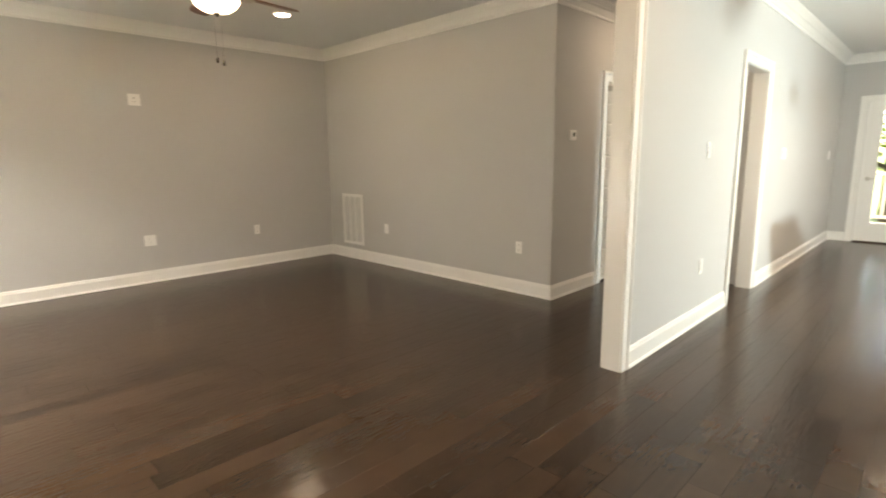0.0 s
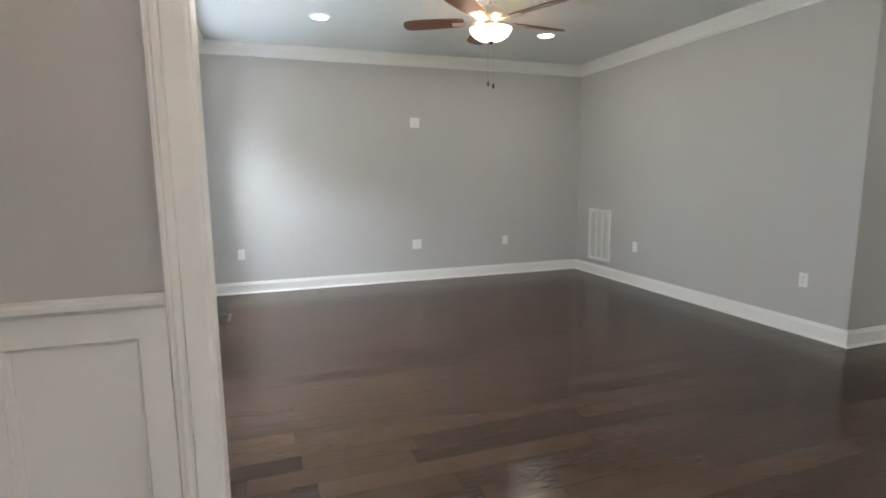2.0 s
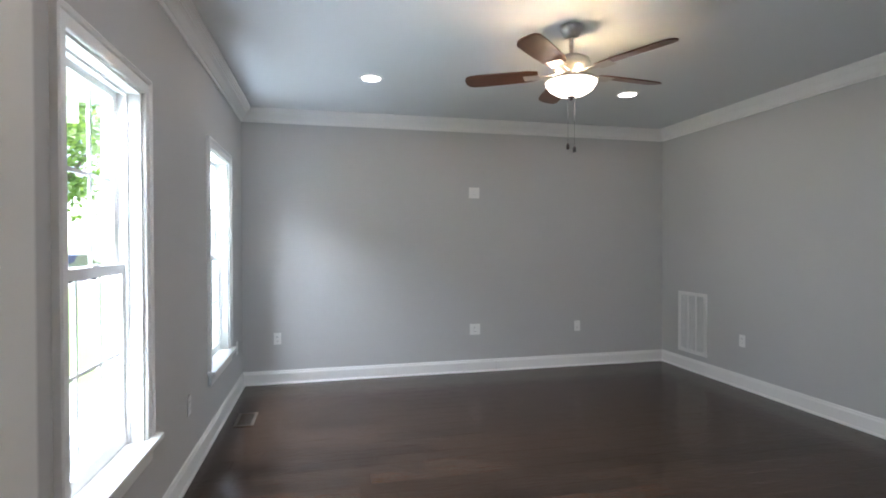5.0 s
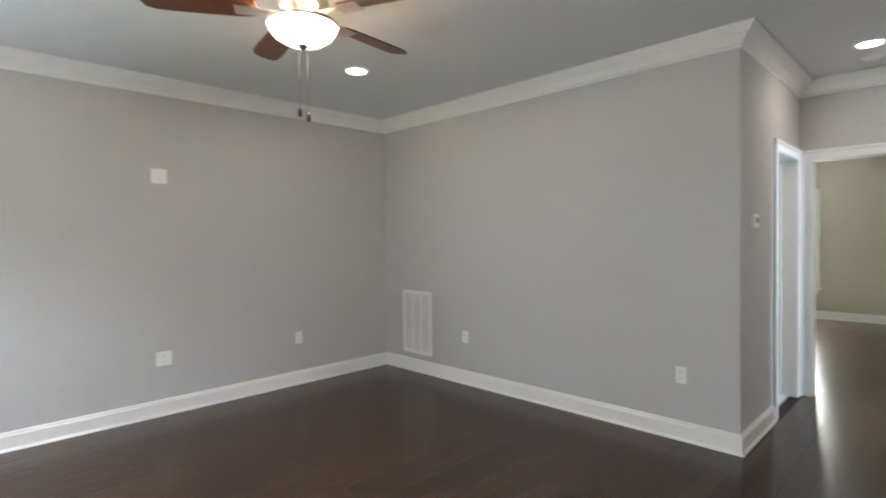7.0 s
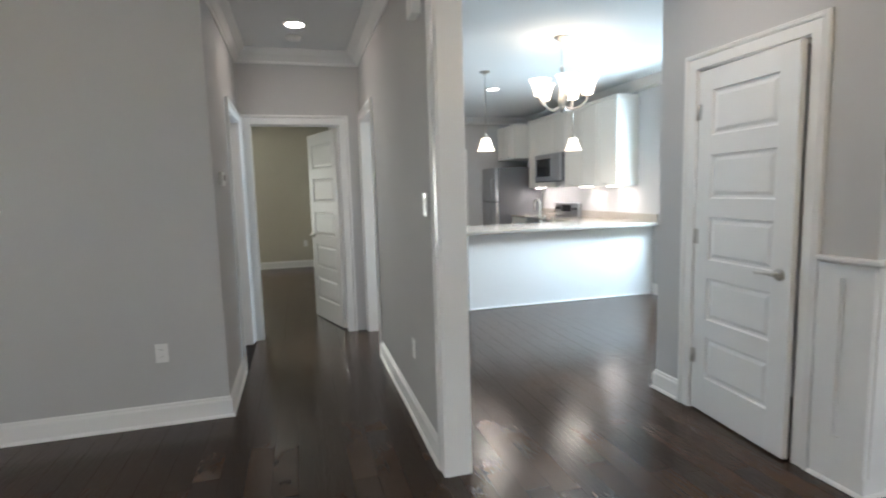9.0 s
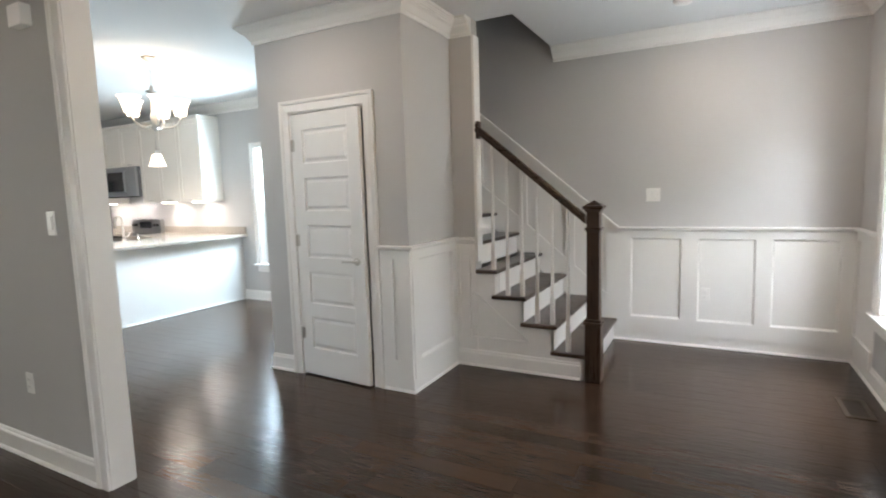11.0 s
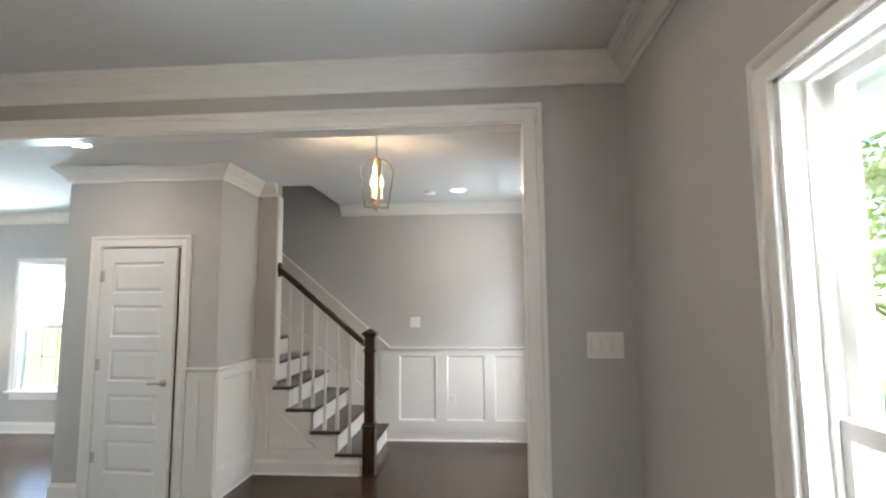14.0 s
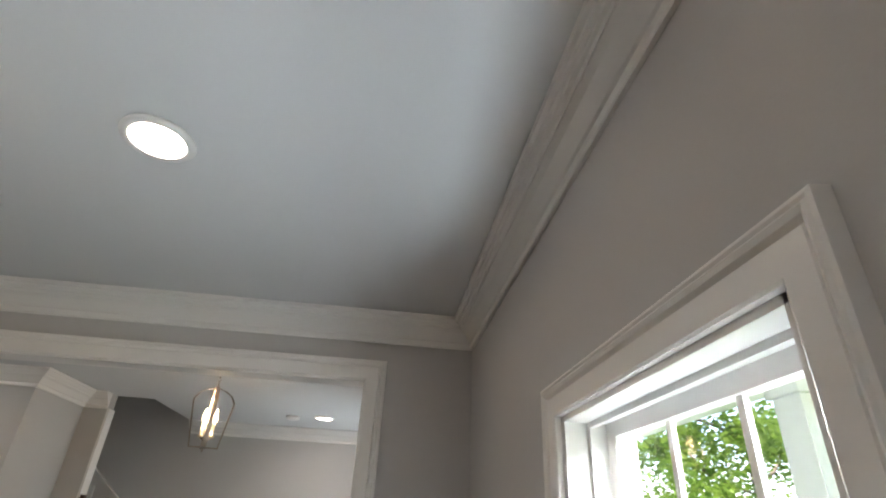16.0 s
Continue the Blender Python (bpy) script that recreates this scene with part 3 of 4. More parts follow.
wainscot("y", YF, 1, XW, 0.945, [(XW, -0.735), (-0.275, -0.165), (0.27, 0.395), (0.82, 0.945)])
wainscot("x", XW, 1, YF, WF - WIN - 0.075, [(YF, YF + 0.05)])
wainscot("x", XW, 1, WF + WIN + 0.075, YS, [(0.685, 0.8), (1.1, 1.2), (1.7, 1.8), (2.3, 2.4), (2.62, YS)])
wainscot("y", YS, -1, XW, OP0 - 0.096, [(XW, XW + 0.07), (-0.50, OP0 - 0.096)])
wainscot("x", 2.02, -1, 0.43, 1.139, [(0.43, 0.52), (1.05, 1.139)])
wainscot("y", 1.139, 1, 2.004, 2.251, [(2.004, 2.115), (2.15, 2.251)])
chair_rail([(OP0 - 0.096, YS), (XW, YS), (XW, WF + WIN + 0.075)])
chair_rail([(XW, WF - WIN - 0.075), (XW, YF), (0.93, YF)])
chair_rail([(1.83, 0.43), (2.02, 0.43), (2.02, 1.139), (2.251, 1.139)])

# ---- stairs ----
RISE, GO, ST0 = 0.2, 0.2367, 0.965
stairs = thing("staircase", "white staircase with dark stained oak treads", "staircase", kind="structure")
STEPS = 9
for k in range(STEPS):
    x0 = ST0 + GO * k
    end = 0.43 if x0 + GO < 1.86 else 0.326
    part("riser", boxed(x0, YF + 0.004, RISE * k, x0 + 0.02, end - 0.001, RISE * (k + 1) - 0.03), TRIM, stairs)
    bm = bmesh.new()
    side = 0.462 if k < 4 else 0.326
    box(bm, x0 - 0.03, YF + 0.004, RISE * (k + 1) - 0.03, min(x0 + GO + 0.022, 1.826) if k == 3 else x0 + GO + 0.02, side, RISE * (k + 1), 0.008)
    part("tread", bm, OAK, stairs)
# stepped string panel
bm = bmesh.new()
for k in range(4):
    x0 = ST0 + GO * k
    box(bm, x0 + 0.0005, 0.335, 0.0, min(x0 + GO, 1.83), 0.429, RISE * (k + 1) - 0.031)
part("string", bm, TRIM, stairs)
# panel moulding on the string
bm = bmesh.new()
for a, b in (((1.40, 0.245), (1.86, 0.245)), ((1.86, 0.245), (1.86, 0.62)), ((1.86, 0.62), (1.40, 0.245))):
    tube(bm, [(a[0], 0.431, a[1]), (b[0], 0.431, b[1])], 0.006, 6)
box(bm, 1.83, 0.43, 0.10, 2.004, 0.434, RAILZ - 0.01)
box(bm, 1.88, 0.434, 0.232, 1.91, 0.4455, RAILZ - 0.095)
box(bm, 1.97, 0.434, 0.232, 2.004, 0.4455, RAILZ - 0.095)
box(bm, 1.83, 0.434, RAILZ - 0.095, 2.004, 0.4455, RAILZ - 0.01)
part("side_panel", bm, TRIM, stairs)
# scroll brackets under the tread ends
for k in range(4):
    x0, z0 = ST0 + GO * k, RISE * (k + 1) - 0.036
    bm = bmesh.new()
    pts = [(x0 + 0.02, z0)] + [(x0 + 0.02 + 0.20 * s, z0 - 0.012 - 0.085 * (s ** 0.7) + 0.014 * math.sin(s * 11)) for s in (0.1, 0.25, 0.4, 0.55, 0.7, 0.85, 1.0)] + [(x0 + 0.23, z0)]
    a = [bm.verts.new((p, 0.4295, q)) for p, q in pts]
    b = [bm.verts.new((p, 0.434, q)) for p, q in pts]
    bm.faces.new(a)
    bm.faces.new(b[::-1])
    for i in range(len(a)):
        j = (i + 1) % len(a)
        bm.faces.new((a[i], a[j], b[j], b[i]))
    bmesh.ops.recalc_face_normals(bm, faces=bm.faces)
    part("bracket", bm, TRIM, stairs)
# sloped wainscot skirt and rail on the wall beside the stairs
SL = RISE / GO
up = lambda x: RAILZ + 0.02 + SL * (x - 0.945)
skirt = thing("stair_wainscot", "white panelled wainscot rising beside the stairs", "wainscot", kind="structure")


def sloped(bm, x0, x1, lo, hi, y0, y1):
    v = [bm.verts.new((x, y, up(x) + h)) for y in (y0, y1) for x, h in ((x0, lo), (x1, lo), (x1, hi), (x0, hi))]
    for f in ((0, 1, 2, 3), (7, 6, 5, 4), (0, 4, 5, 1), (1, 5, 6, 2), (2, 6, 7, 3), (3, 7, 4, 0)):
        bm.faces.new([v[i] for i in f])
    bmesh.ops.recalc_face_normals(bm, faces=bm.faces)
    return bm


part("backing", sloped(bmesh.new(), 0.945, 3.27, -1.06, -0.03, YF, YF + 0.004), TRIM, skirt)
part("top_rail", sloped(bmesh.new(), 0.945, 3.27, -0.12, -0.03, YF + 0.004, YF + 0.0205), TRIM, skirt)
part("skirt_board", sloped(bmesh.new(), 0.945, 3.27, -1.06, -0.72, YF + 0.004, YF + 0.0205), TRIM, skirt)
for x in (0.945, 1.33, 1.80, 2.27, 2.74, 3.21):
    part("stile", sloped(bmesh.new(), x, x + 0.085, -0.72, -0.12, YF + 0.004, YF + 0.0205), TRIM, skirt)
bm = bmesh.new()
sloped(bm, 0.925, 3.27, -0.03, 0.0, YF, YF + 0.045)
sloped(bm, 0.93, 3.27, -0.065, -0.03, YF, YF + 0.022)
part("chair_rail", bm, TRIM, skirt)
# white corner board at the end of the stair wall
struct("corner_board", boxed(1.812, 0.328, RAILZ - 0.2, 1.832, 0.434, 2.615, bevel=0.003), TRIM, "white corner board at the end of the stair wall", "trim")


def turned(bm, x, y, z0, z1, w, s=1.0):
    box(bm, x - w / 2, y - w / 2, z0, x + w / 2, y + w / 2, z1, 0.003)


# newel, rail and balusters
NX, NY = 0.908, 0.405
newel = thing("newel_post", "dark stained oak box newel post with a stepped cap", "newel post", pose(NX, NY, 0))
bm = bmesh.new()
box(bm, -0.056, -0.056, 0, 0.056, 0.056, 0.44, 0.003)
part("base_box", bm, OAKV, newel)
part("shaft", boxed(-0.045, -0.045, 0.47, 0.045, 0.045, 1.262, bevel=0.003), OAKV, newel)
bm = bmesh.new()
box(bm, -0.066, -0.066, 0.435, 0.066, 0.066, 0.452, 0.004)
box(bm, -0.058, -0.058, 0.452, 0.058, 0.058, 0.474, 0.006)
part("base_collar", bm, OAK, newel)
bm = bmesh.new()
box(bm, -0.058, -0.058, 1.125, 0.058, 0.058, 1.142, 0.005)
box(bm, -0.051, -0.051, 1.112, 0.051, 0.051, 1.125, 0.003)
part("upper_collar", bm, OAK, newel)
bm = bmesh.new()
box(bm, -0.056, -0.056, 1.255, 0.056, 0.056, 1.272, 0.004)
box(bm, -0.070, -0.070, 1.272, 0.070, 0.070, 1.298, 0.006)
top = bm.verts.new((0, 0, 1.335))
cs = [bm.verts.new((sx * 0.058, sy * 0.058, 1.3)) for sx, sy in ((-1, -1), (1, -1), (1, 1), (-1, 1))]
for i in range(4):
    bm.faces.new((cs[i], cs[(i + 1) % 4], top))
part("cap", bm, OAK, newel)

rail = thing("stair_handrail", "dark stained oak handrail sloping up to the wall", "handrail")
RZ0 = 1.205
rz = lambda x: RZ0 + (x - 0.97) * 0.845
bm = bmesh.new()
prof = [(-0.030, -0.035), (-0.030, -0.010), (-0.022, 0.0), (-0.033, 0.012), (-0.028, 0.026), (0.0, 0.033), (0.028, 0.026), (0.033, 0.012), (0.022, 0.0), (0.030, -0.010), (0.030, -0.035)]
ends = [[bm.verts.new((x, NY + a, rz(x) + b)) for a, b in prof] for x in (0.968, 1.815)]
for j in range(len(prof)):
    k = (j + 1) % len(prof)
    bm.faces.new((ends[0][j], ends[0][k], ends[1][k], ends[1][j]))
bm.faces.new(ends[0])
bm.faces.new(ends[1][::-1])
bmesh.ops.recalc_face_normals(bm, faces=bm.faces)
part("rail", bm, OAK, rail)
part("wall_rosette", boxed(1.792, NY - 0.05, rz(1.80) - 0.075, 1.811, NY + 0.023, rz(1.80) + 0.06, bevel=0.005), OAKV, rail)
bal = None
for k in range(4):
    for f in (0.10, 0.60):
        x = ST0 - 0.03 + GO * k + f * GO + 0.02
        if x < 0.985 or x > 1.80:
            continue
        z0, z1 = RISE * (k + 1), rz(x) - 0.03
        b = thing("baluster", "slim white square baluster under the handrail", "baluster", pose(x, NY, z0), "stair balusters")
        bm = bmesh.new()
        h = z1 - z0
        box(bm, -0.016, -0.016, 0, 0.016, 0.016, 0.20, 0.002)
        lathe(bm, [(0.015, 0.20), (0.017, 0.206), (0.013, 0.214), (0.0145, 0.23), (0.011, h * 0.6), (0.009, h)], (0, 0, 0), 10)
        part("spindle", bm, TRIM, b)

# ---- fixtures ----


def plate(x, y, z, turn, w, h, kind, label, category, group="wall plates"):
    """A wall plate; local y points out of the wall."""
    p = thing(category.replace(" ", "_"), label, category, pose(x, y, z, 0, 0, turn), group)
    part("cover", boxed(-w / 2, 0.0, -h / 2, w / 2, 0.006, h / 2, bevel=0.002), PLASTIC, p)
    if kind == "outlet":
        for s in (-1, 1):
            part("receptacle", boxed(-0.017, 0.006, s * 0.021 - 0.015, 0.017, 0.0085, s * 0.021 + 0.015, bevel=0.001), PLASTIC, p)
            bm = bmesh.new()
            for k in (-1, 1):
                box(bm, k * 0.006 - 0.0012, 0.0085, s * 0.021 - 0.005, k * 0.006 + 0.0012, 0.0092, s * 0.021 + 0.005)
            part("slot", bm, DARKSLOT, p)
    else:
        n = kind
        for i in range(n):
            u = (i - (n - 1) / 2) * 0.046
            part("rocker", boxed(u - 0.0165, 0.006, -0.033, u + 0.0165, 0.011, 0.033, bevel=0.002), PLASTIC, p)
            part("gap", boxed(u - 0.018, 0.0055, -0.0345, u + 0.018, 0.0066, 0.0345), mat_gap, p)
    return p


# rocker gaps are solid boxes; their shade is put into this greyer colour
mat_gap = mat("plate_shadow_gap", (0.60, 0.59, 0.57), 0.5, bump=0)
OUT = "white duplex outlet low on the wall"
plate(-0.508, YB, 0.455, 180, 0.072, 0.117, "outlet", OUT, "wall outlet")
plate(2.776, YB, 0.462, 180, 0.072, 0.117, "outlet", OUT, "wall outlet")
plate(1.555, YB, 0.468, 180, 0.118, 0.118, "outlet", "square white media outlet plate low on the wall", "media plate")
plate(1.549, YB, 1.957, 180, 0.118, 0.118, "outlet", "square white media outlet plate high on the wall", "media plate")
plate(XR, 6.336, 0.461, 90, 0.072, 0.117, "outlet", OUT, "wall outlet")
plate(XR, 4.306, 0.456, 90, 0.072, 0.117, "outlet", OUT, "wall outlet")
plate(XW, 5.50, 0.44, -90, 0.072, 0.117, "outlet", OUT, "wall outlet")
plate(XW, 7.22, 0.44, -90, 0.072, 0.117, "outlet", OUT, "wall outlet")
plate(-0.70, YN, 1.375, 0, 0.165, 0.118, 3, "white three-gang rocker switch plate", "light switch")
plate(3.04, YN, 1.328, 0, 0.072, 0.118, 1, "white rocker switch plate beside the opening", "light switch")
plate(3.45, YN, 0.45, 0, 0.072, 0.117, "outlet", OUT, "wall outlet")
plate(4.07, YS, 1.36, 180, 0.072, 0.118, 1, "white rocker switch plate beside the passage", "light switch")
plate(4.09, YS, 0.46, 180, 0.072, 0.117, "outlet", OUT, "wall outlet")
plate(6.45, YS, 1.33, 180, 0.165, 0.118, 3, "white three-gang rocker switch plate", "light switch")
plate(9.2, YS, 1.30, 180, 0.118, 0.118, 2, "white two-gang rocker switch plate", "light switch")
plate(0.635, YF, 1.345, 0, 0.118, 0.118, 2, "white two-gang rocker switch plate", "light switch")
plate(0.205, YF + 0.004, 0.47, 0, 0.072, 0.117, "outlet", "white duplex outlet in a wainscot panel", "wall outlet")
plate(6.63, YK + 0.014, 1.16, 0, 0.072, 0.117, "outlet", "white outlet on the kitchen backsplash", "wall outlet")
plate(XBED, 3.35, 0.46, 90, 0.072, 0.117, "outlet", OUT, "wall outlet")

th = thing("thermostat", "white wall thermostat with a small display", "thermostat", pose(4.17, YH, 1.515, 0, 0, 180))
part("body", boxed(-0.055, 0, -0.045, 0.055, 0.026, 0.045, bevel=0.006), PLASTIC, th)
part("display", boxed(-0.03, 0.026, -0.012, 0.012, 0.028, 0.026), mat("grey_display", (0.2, 0.22, 0.2), 0.2, bump=0), th)
ch = thing("door_chime", "white plastic door chime box high on the wall", "door chime", pose(3.07, YN, 2.31, 0, 0, 0))
part("body", boxed(-0.06, 0, -0.05, 0.06, 0.05, 0.05, bevel=0.006), PLASTIC, ch)

# return-air grille low on the side wall
gr = thing("air_grille", "white metal return-air grille with upright louvres", "air grille", pose(XR, 7.027, 0.53, 0, 0, 90))
bm = bmesh.new()
for s in (-1, 1):
    box(bm, s * 0.223, 0, -0.335, s * 0.185, 0.012, 0.335, 0.002)
    box(bm, -0.185, 0, s * 0.335, 0.185, 0.012, s * 0.297, 0.002)
part("frame", bm, TRIM, gr)
# sheet on the wall, greyed to paint in the shade between the louvres
part("backing", boxed(-0.185, 0.0, -0.297, 0.185, 0.002, 0.297), mat("grille_shadow", (0.55, 0.55, 0.54), 0.7, bump=0), gr)
for k in range(26):
    u = -0.178 + 0.356 * k / 25
    bm = boxed(-0.0012, 0.0, -0.297, 0.0012, 0.013, 0.297)
    part("louvre", bm, TRIM, gr, m=pose(u, 0.0, 0, 0, 0, 62))
for s in (-0.062, 0.062):
    part("mullion", boxed(s - 0.008, 0.0, -0.297, s + 0.008, 0.0125, 0.297), TRIM, gr)


def register(x, y):
    r = thing("floor_register", "brown metal floor register let into the planks", "floor register", pose(x, y, 0), "floor registers")
    bm = bmesh.new()
    for s in (-1, 1):
        box(bm, s * 0.075, -0.16, 0.0, s * 0.052, 0.16, 0.005)
        box(bm, -0.052, s * 0.16, 0.0, 0.052, s * 0.137, 0.005)
    part("frame", bm, REG, r)
    part("well", boxed(-0.052, -0.137, 0.0, 0.052, 0.137, 0.0015), DARKSLOT, r)
    for k in range(14):
        part("slat", boxed(-0.052, -0.128 + 0.0197 * k - 0.003, 0.0015, 0.052, -0.128 + 0.0197 * k + 0.003, 0.0045), REG, r)


REG = mat("brown_register_metal", (0.10, 0.075, 0.055), 0.4, 0.3, bump=0)
register(-0.66, 6.51)
register(-0.66, 0.25)


def can(x, y, watts=9):
    c = thing("downlight", "lit round white recessed ceiling downlight", "ceiling light", pose(x, y, CEILING), "recessed downlights")
    bm = bmesh.new()
    lathe(bm, [(0.072, -0.001), (0.095, -0.001), (0.096, -0.004), (0.092, -0.010), (0.076, -0.013), (0.072, -0.010)], (0, 0, 0), 32)
    part("trim_ring", bm, TRIM, c)
    part("lens", lathe(bmesh.new(), [(0.001, -0.0085), (0.074, -0.0085), (0.072, -0.012), (0.001, -0.012)], (0, 0, 0), 32), LENS, c)
    area("downlight_lamp", pose(x, y, CEILING - 0.02), 0.14, 0.14, watts, WARM, "DISK")


# the last can, at (4.75, 5.0), is unseen: added to brighten the bathroom
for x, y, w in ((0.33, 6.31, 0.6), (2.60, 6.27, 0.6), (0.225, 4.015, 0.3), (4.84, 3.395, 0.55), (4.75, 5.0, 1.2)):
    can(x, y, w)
for x, y in ((0.084, 0.0), (2.742, 1.83), (7.1, 0.85), (8.73, 0.88)):
    can(x, y, 0.9)
for x, y in ((5.18, 3.408), (0.385, -0.05)):
    s = thing("smoke_detector", "round white smoke detector on the ceiling", "smoke detector", pose(x, y, CEILING), "smoke detectors")
    part("body", lathe(bmesh.new(), [(0.062, 0), (0.064, -0.012), (0.055, -0.030), (0.03, -0.038), (0.001, -0.038)], (0, 0, 0), 24), PLASTIC, s)

# ---- ceiling fan ----
DARKMETAL = mat("dark_bronze", (0.06, 0.05, 0.045), 0.35, 0.8, bump=0)
fan = thing("ceiling_fan", "five-blade walnut ceiling fan with a lit glass bowl", "ceiling fan", pose(1.445, 5.075, 0))
part("canopy", lathe(bmesh.new(), [(0.07, 2.739), (0.068, 2.72), (0.045, 2.675), (0.02, 2.668)]), NICKEL, fan)
part("downrod", lathe(bmesh.new(), [(0.0125, 2.67), (0.0125, 2.55)], n=14), NICKEL, fan)
part("motor", lathe(bmesh.new(), [(0.02, 2.568), (0.055, 2.56), (0.105, 2.535), (0.118, 2.51), (0.118, 2.49), (0.10, 2.465), (0.075, 2.455), (0.07, 2.43), (0.085, 2.42), (0.085, 2.405), (0.04, 2.40)], n=32), NICKEL, fan)
part("light_bowl", lathe(bmesh.new(), [(0.140, 2.402), (0.155, 2.398), (0.153, 2.385), (0.130, 2.352), (0.090, 2.326), (0.045, 2.313), (0.012, 2.311)], n=36), FANSHADE, fan, "lit frosted glass bowl")
part("bowl_ring", lathe(bmesh.new(), [(0.110, 2.408), (0.159, 2.408), (0.162, 2.402), (0.159, 2.396), (0.110, 2.4035)], n=36), NICKEL, fan, "nickel rim of the glass bowl")
part("finial", lathe(bmesh.new(), [(0.022, 2.314), (0.024, 2.305), (0.012, 2.297), (0.006, 2.288), (0.001, 2.286)], n=16), DARKMETAL, fan)
for k in range(5):
    m = pose(0, 0, 2.457, 0, 0, 7 + 72 * k)
    bm = bmesh.new()
    out = [(0.20, 0.045), (0.26, 0.060), (0.40, 0.066), (0.55, 0.069), (0.62, 0.066), (0.652, 0.05), (0.665, 0.02)]
    ring = [(u, v) for u, v in out] + [(u, -v) for u, v in out[::-1]]
    a = [bm.verts.new((u, v, 0.004 + v * 0.21)) for u, v in ring]
    b = [bm.verts.new((u, v, -0.004 + v * 0.21)) for u, v in ring]
    bm.faces.new(a)
    bm.faces.new(b[::-1])
    for i in range(len(a)):
        j = (i + 1) % len(a)
        bm.faces.new((a[i], b[i], b[j], a[j]))
    bmesh.ops.recalc_face_normals(bm, faces=bm.faces)
    bl = part("blade", bm, BLADE, fan, "walnut fan blade", m=m)
    bm = bmesh.new()
    box(bm, 0.08, -0.018, -0.012, 0.21, 0.018, -0.004, 0.002)
    box(bm, 0.19, -0.045, -0.014, 0.29, 0.045, -0.0105, 0.001)
    part("blade_iron", bm, NICKEL, bl)
for dx, zb in ((-0.022, 1.985), (0.022, 1.970)):
    ch = part("pull_chain", lathe(bmesh.new(), [(0.0006, 2.31), (0.0006, zb + 0.04)], (dx, 0, 0), 6), DARKMETAL, fan)
    part("fob", lathe(bmesh.new(), [(0.003, zb + 0.042), (0.009, zb + 0.03), (0.010, zb + 0.005), (0.004, zb)], (dx, 0, 0), 12), DARKMETAL, ch, "dark pull-chain fob")
for k in range(3):
    a = radians(40 + 120 * k)
    bulb("fan_lamp", (1.445 + 0.108 * math.cos(a), 5.075 + 0.108 * math.sin(a), 2.422), 1.1, WARMER, 0.015)
area("fan_downlight", pose(1.445, 5.075, 2.28), 0.25, 0.25, 0.7, WARM, "DISK")

# ---- foyer lantern ----
LX, LY = 0.545, 1.92
lan = thing("lantern_pendant", "open brushed nickel lantern pendant with lit candle bulbs", "pendant light", pose(LX, LY, 0))
part("canopy", lathe(bmesh.new(), [(0.064, 2.739), (0.062, 2.728), (0.035, 2.712), (0.010, 2.705)]), BRONZE, lan)
for i in range(7):
    z = 2.70 - i * 0.024
    bm = bmesh.new()
    pts = [(0.007 * math.cos(a), 0, z - 0.014 + 0.016 * math.sin(a)) for a in [2 * math.pi * k / 12 for k in range(13)]]
    tube(bm, pts, 0.0018, 6)
    part("chain_link", bm, BRONZE, lan, m=pose(0, 0, 0, 0, 0, 90 * (i % 2)))
part("top_ring", lathe(bmesh.new(), [(0.004, 2.548), (0.016, 2.543), (0.016, 2.53), (0.004, 2.525)], n=16), BRONZE, lan)
for k in range(4):
    bm = bmesh.new()
    pts = [(0.012, 2.536), (0.055, 2.524), (0.090, 2.500), (0.112, 2.462), (0.112, 2.445), (0.076, 2.205)]
    w, t = 0.0115, 0.004
    rows = []
    for r, z in pts:
        rows.append([bm.verts.new((r + a, b, z)) for a, b in ((-t, -w), (t, -w), (t, w), (-t, w))])
    for p, q in zip(rows, rows[1:]):
        for j in range(4):
            bm.faces.new((p[j], p[(j + 1) % 4], q[(j + 1) % 4], q[j]))
    bm.faces.new(rows[0])
    bm.faces.new(rows[-1][::-1])
    box(bm, 0.005, -w, 2.200, 0.080, w, 2.207)
    bmesh.ops.recalc_face_normals(bm, faces=bm.faces)
    part("frame_arm", bm, BRONZE, lan, m=pose(0, 0, 0, 0, 0, 20 + 90 * k))
part("stem", lathe(bmesh.new(), [(0.004, 2.535), (0.004, 2.27), (0.028, 2.262), (0.030, 2.252), (0.008, 2.235), (0.004, 2.19), (0.007, 2.186), (0.001, 2.178)], n=16), BRONZE, lan)
for k in range(3):
    a = radians(50 + 120 * k)
    x, y = 0.033 * math.cos(a), 0.033 * math.sin(a)
    cd = part("candle_sleeve", lathe(bmesh.new(), [(0.014, 2.255), (0.016, 2.268), (0.009, 2.27), (0.009, 2.335), (0.001, 2.335)], (x, y, 0), 14), CANDLE, lan)
    part("bulb", lathe(bmesh.new(), [(0.006, 2.335), (0.014, 2.352), (0.015, 2.366), (0.009, 2.392), (0.001, 2.415)], (x, y, 0), 14), FLAME, cd, "lit candle bulb")
for k in range(3):
    a = radians(50 + 120 * k)
    bulb("lantern_lamp", (LX + 0.033 * math.cos(a), LY + 0.033 * math.sin(a), 2.425), 0.75, WARMER, 0.006)

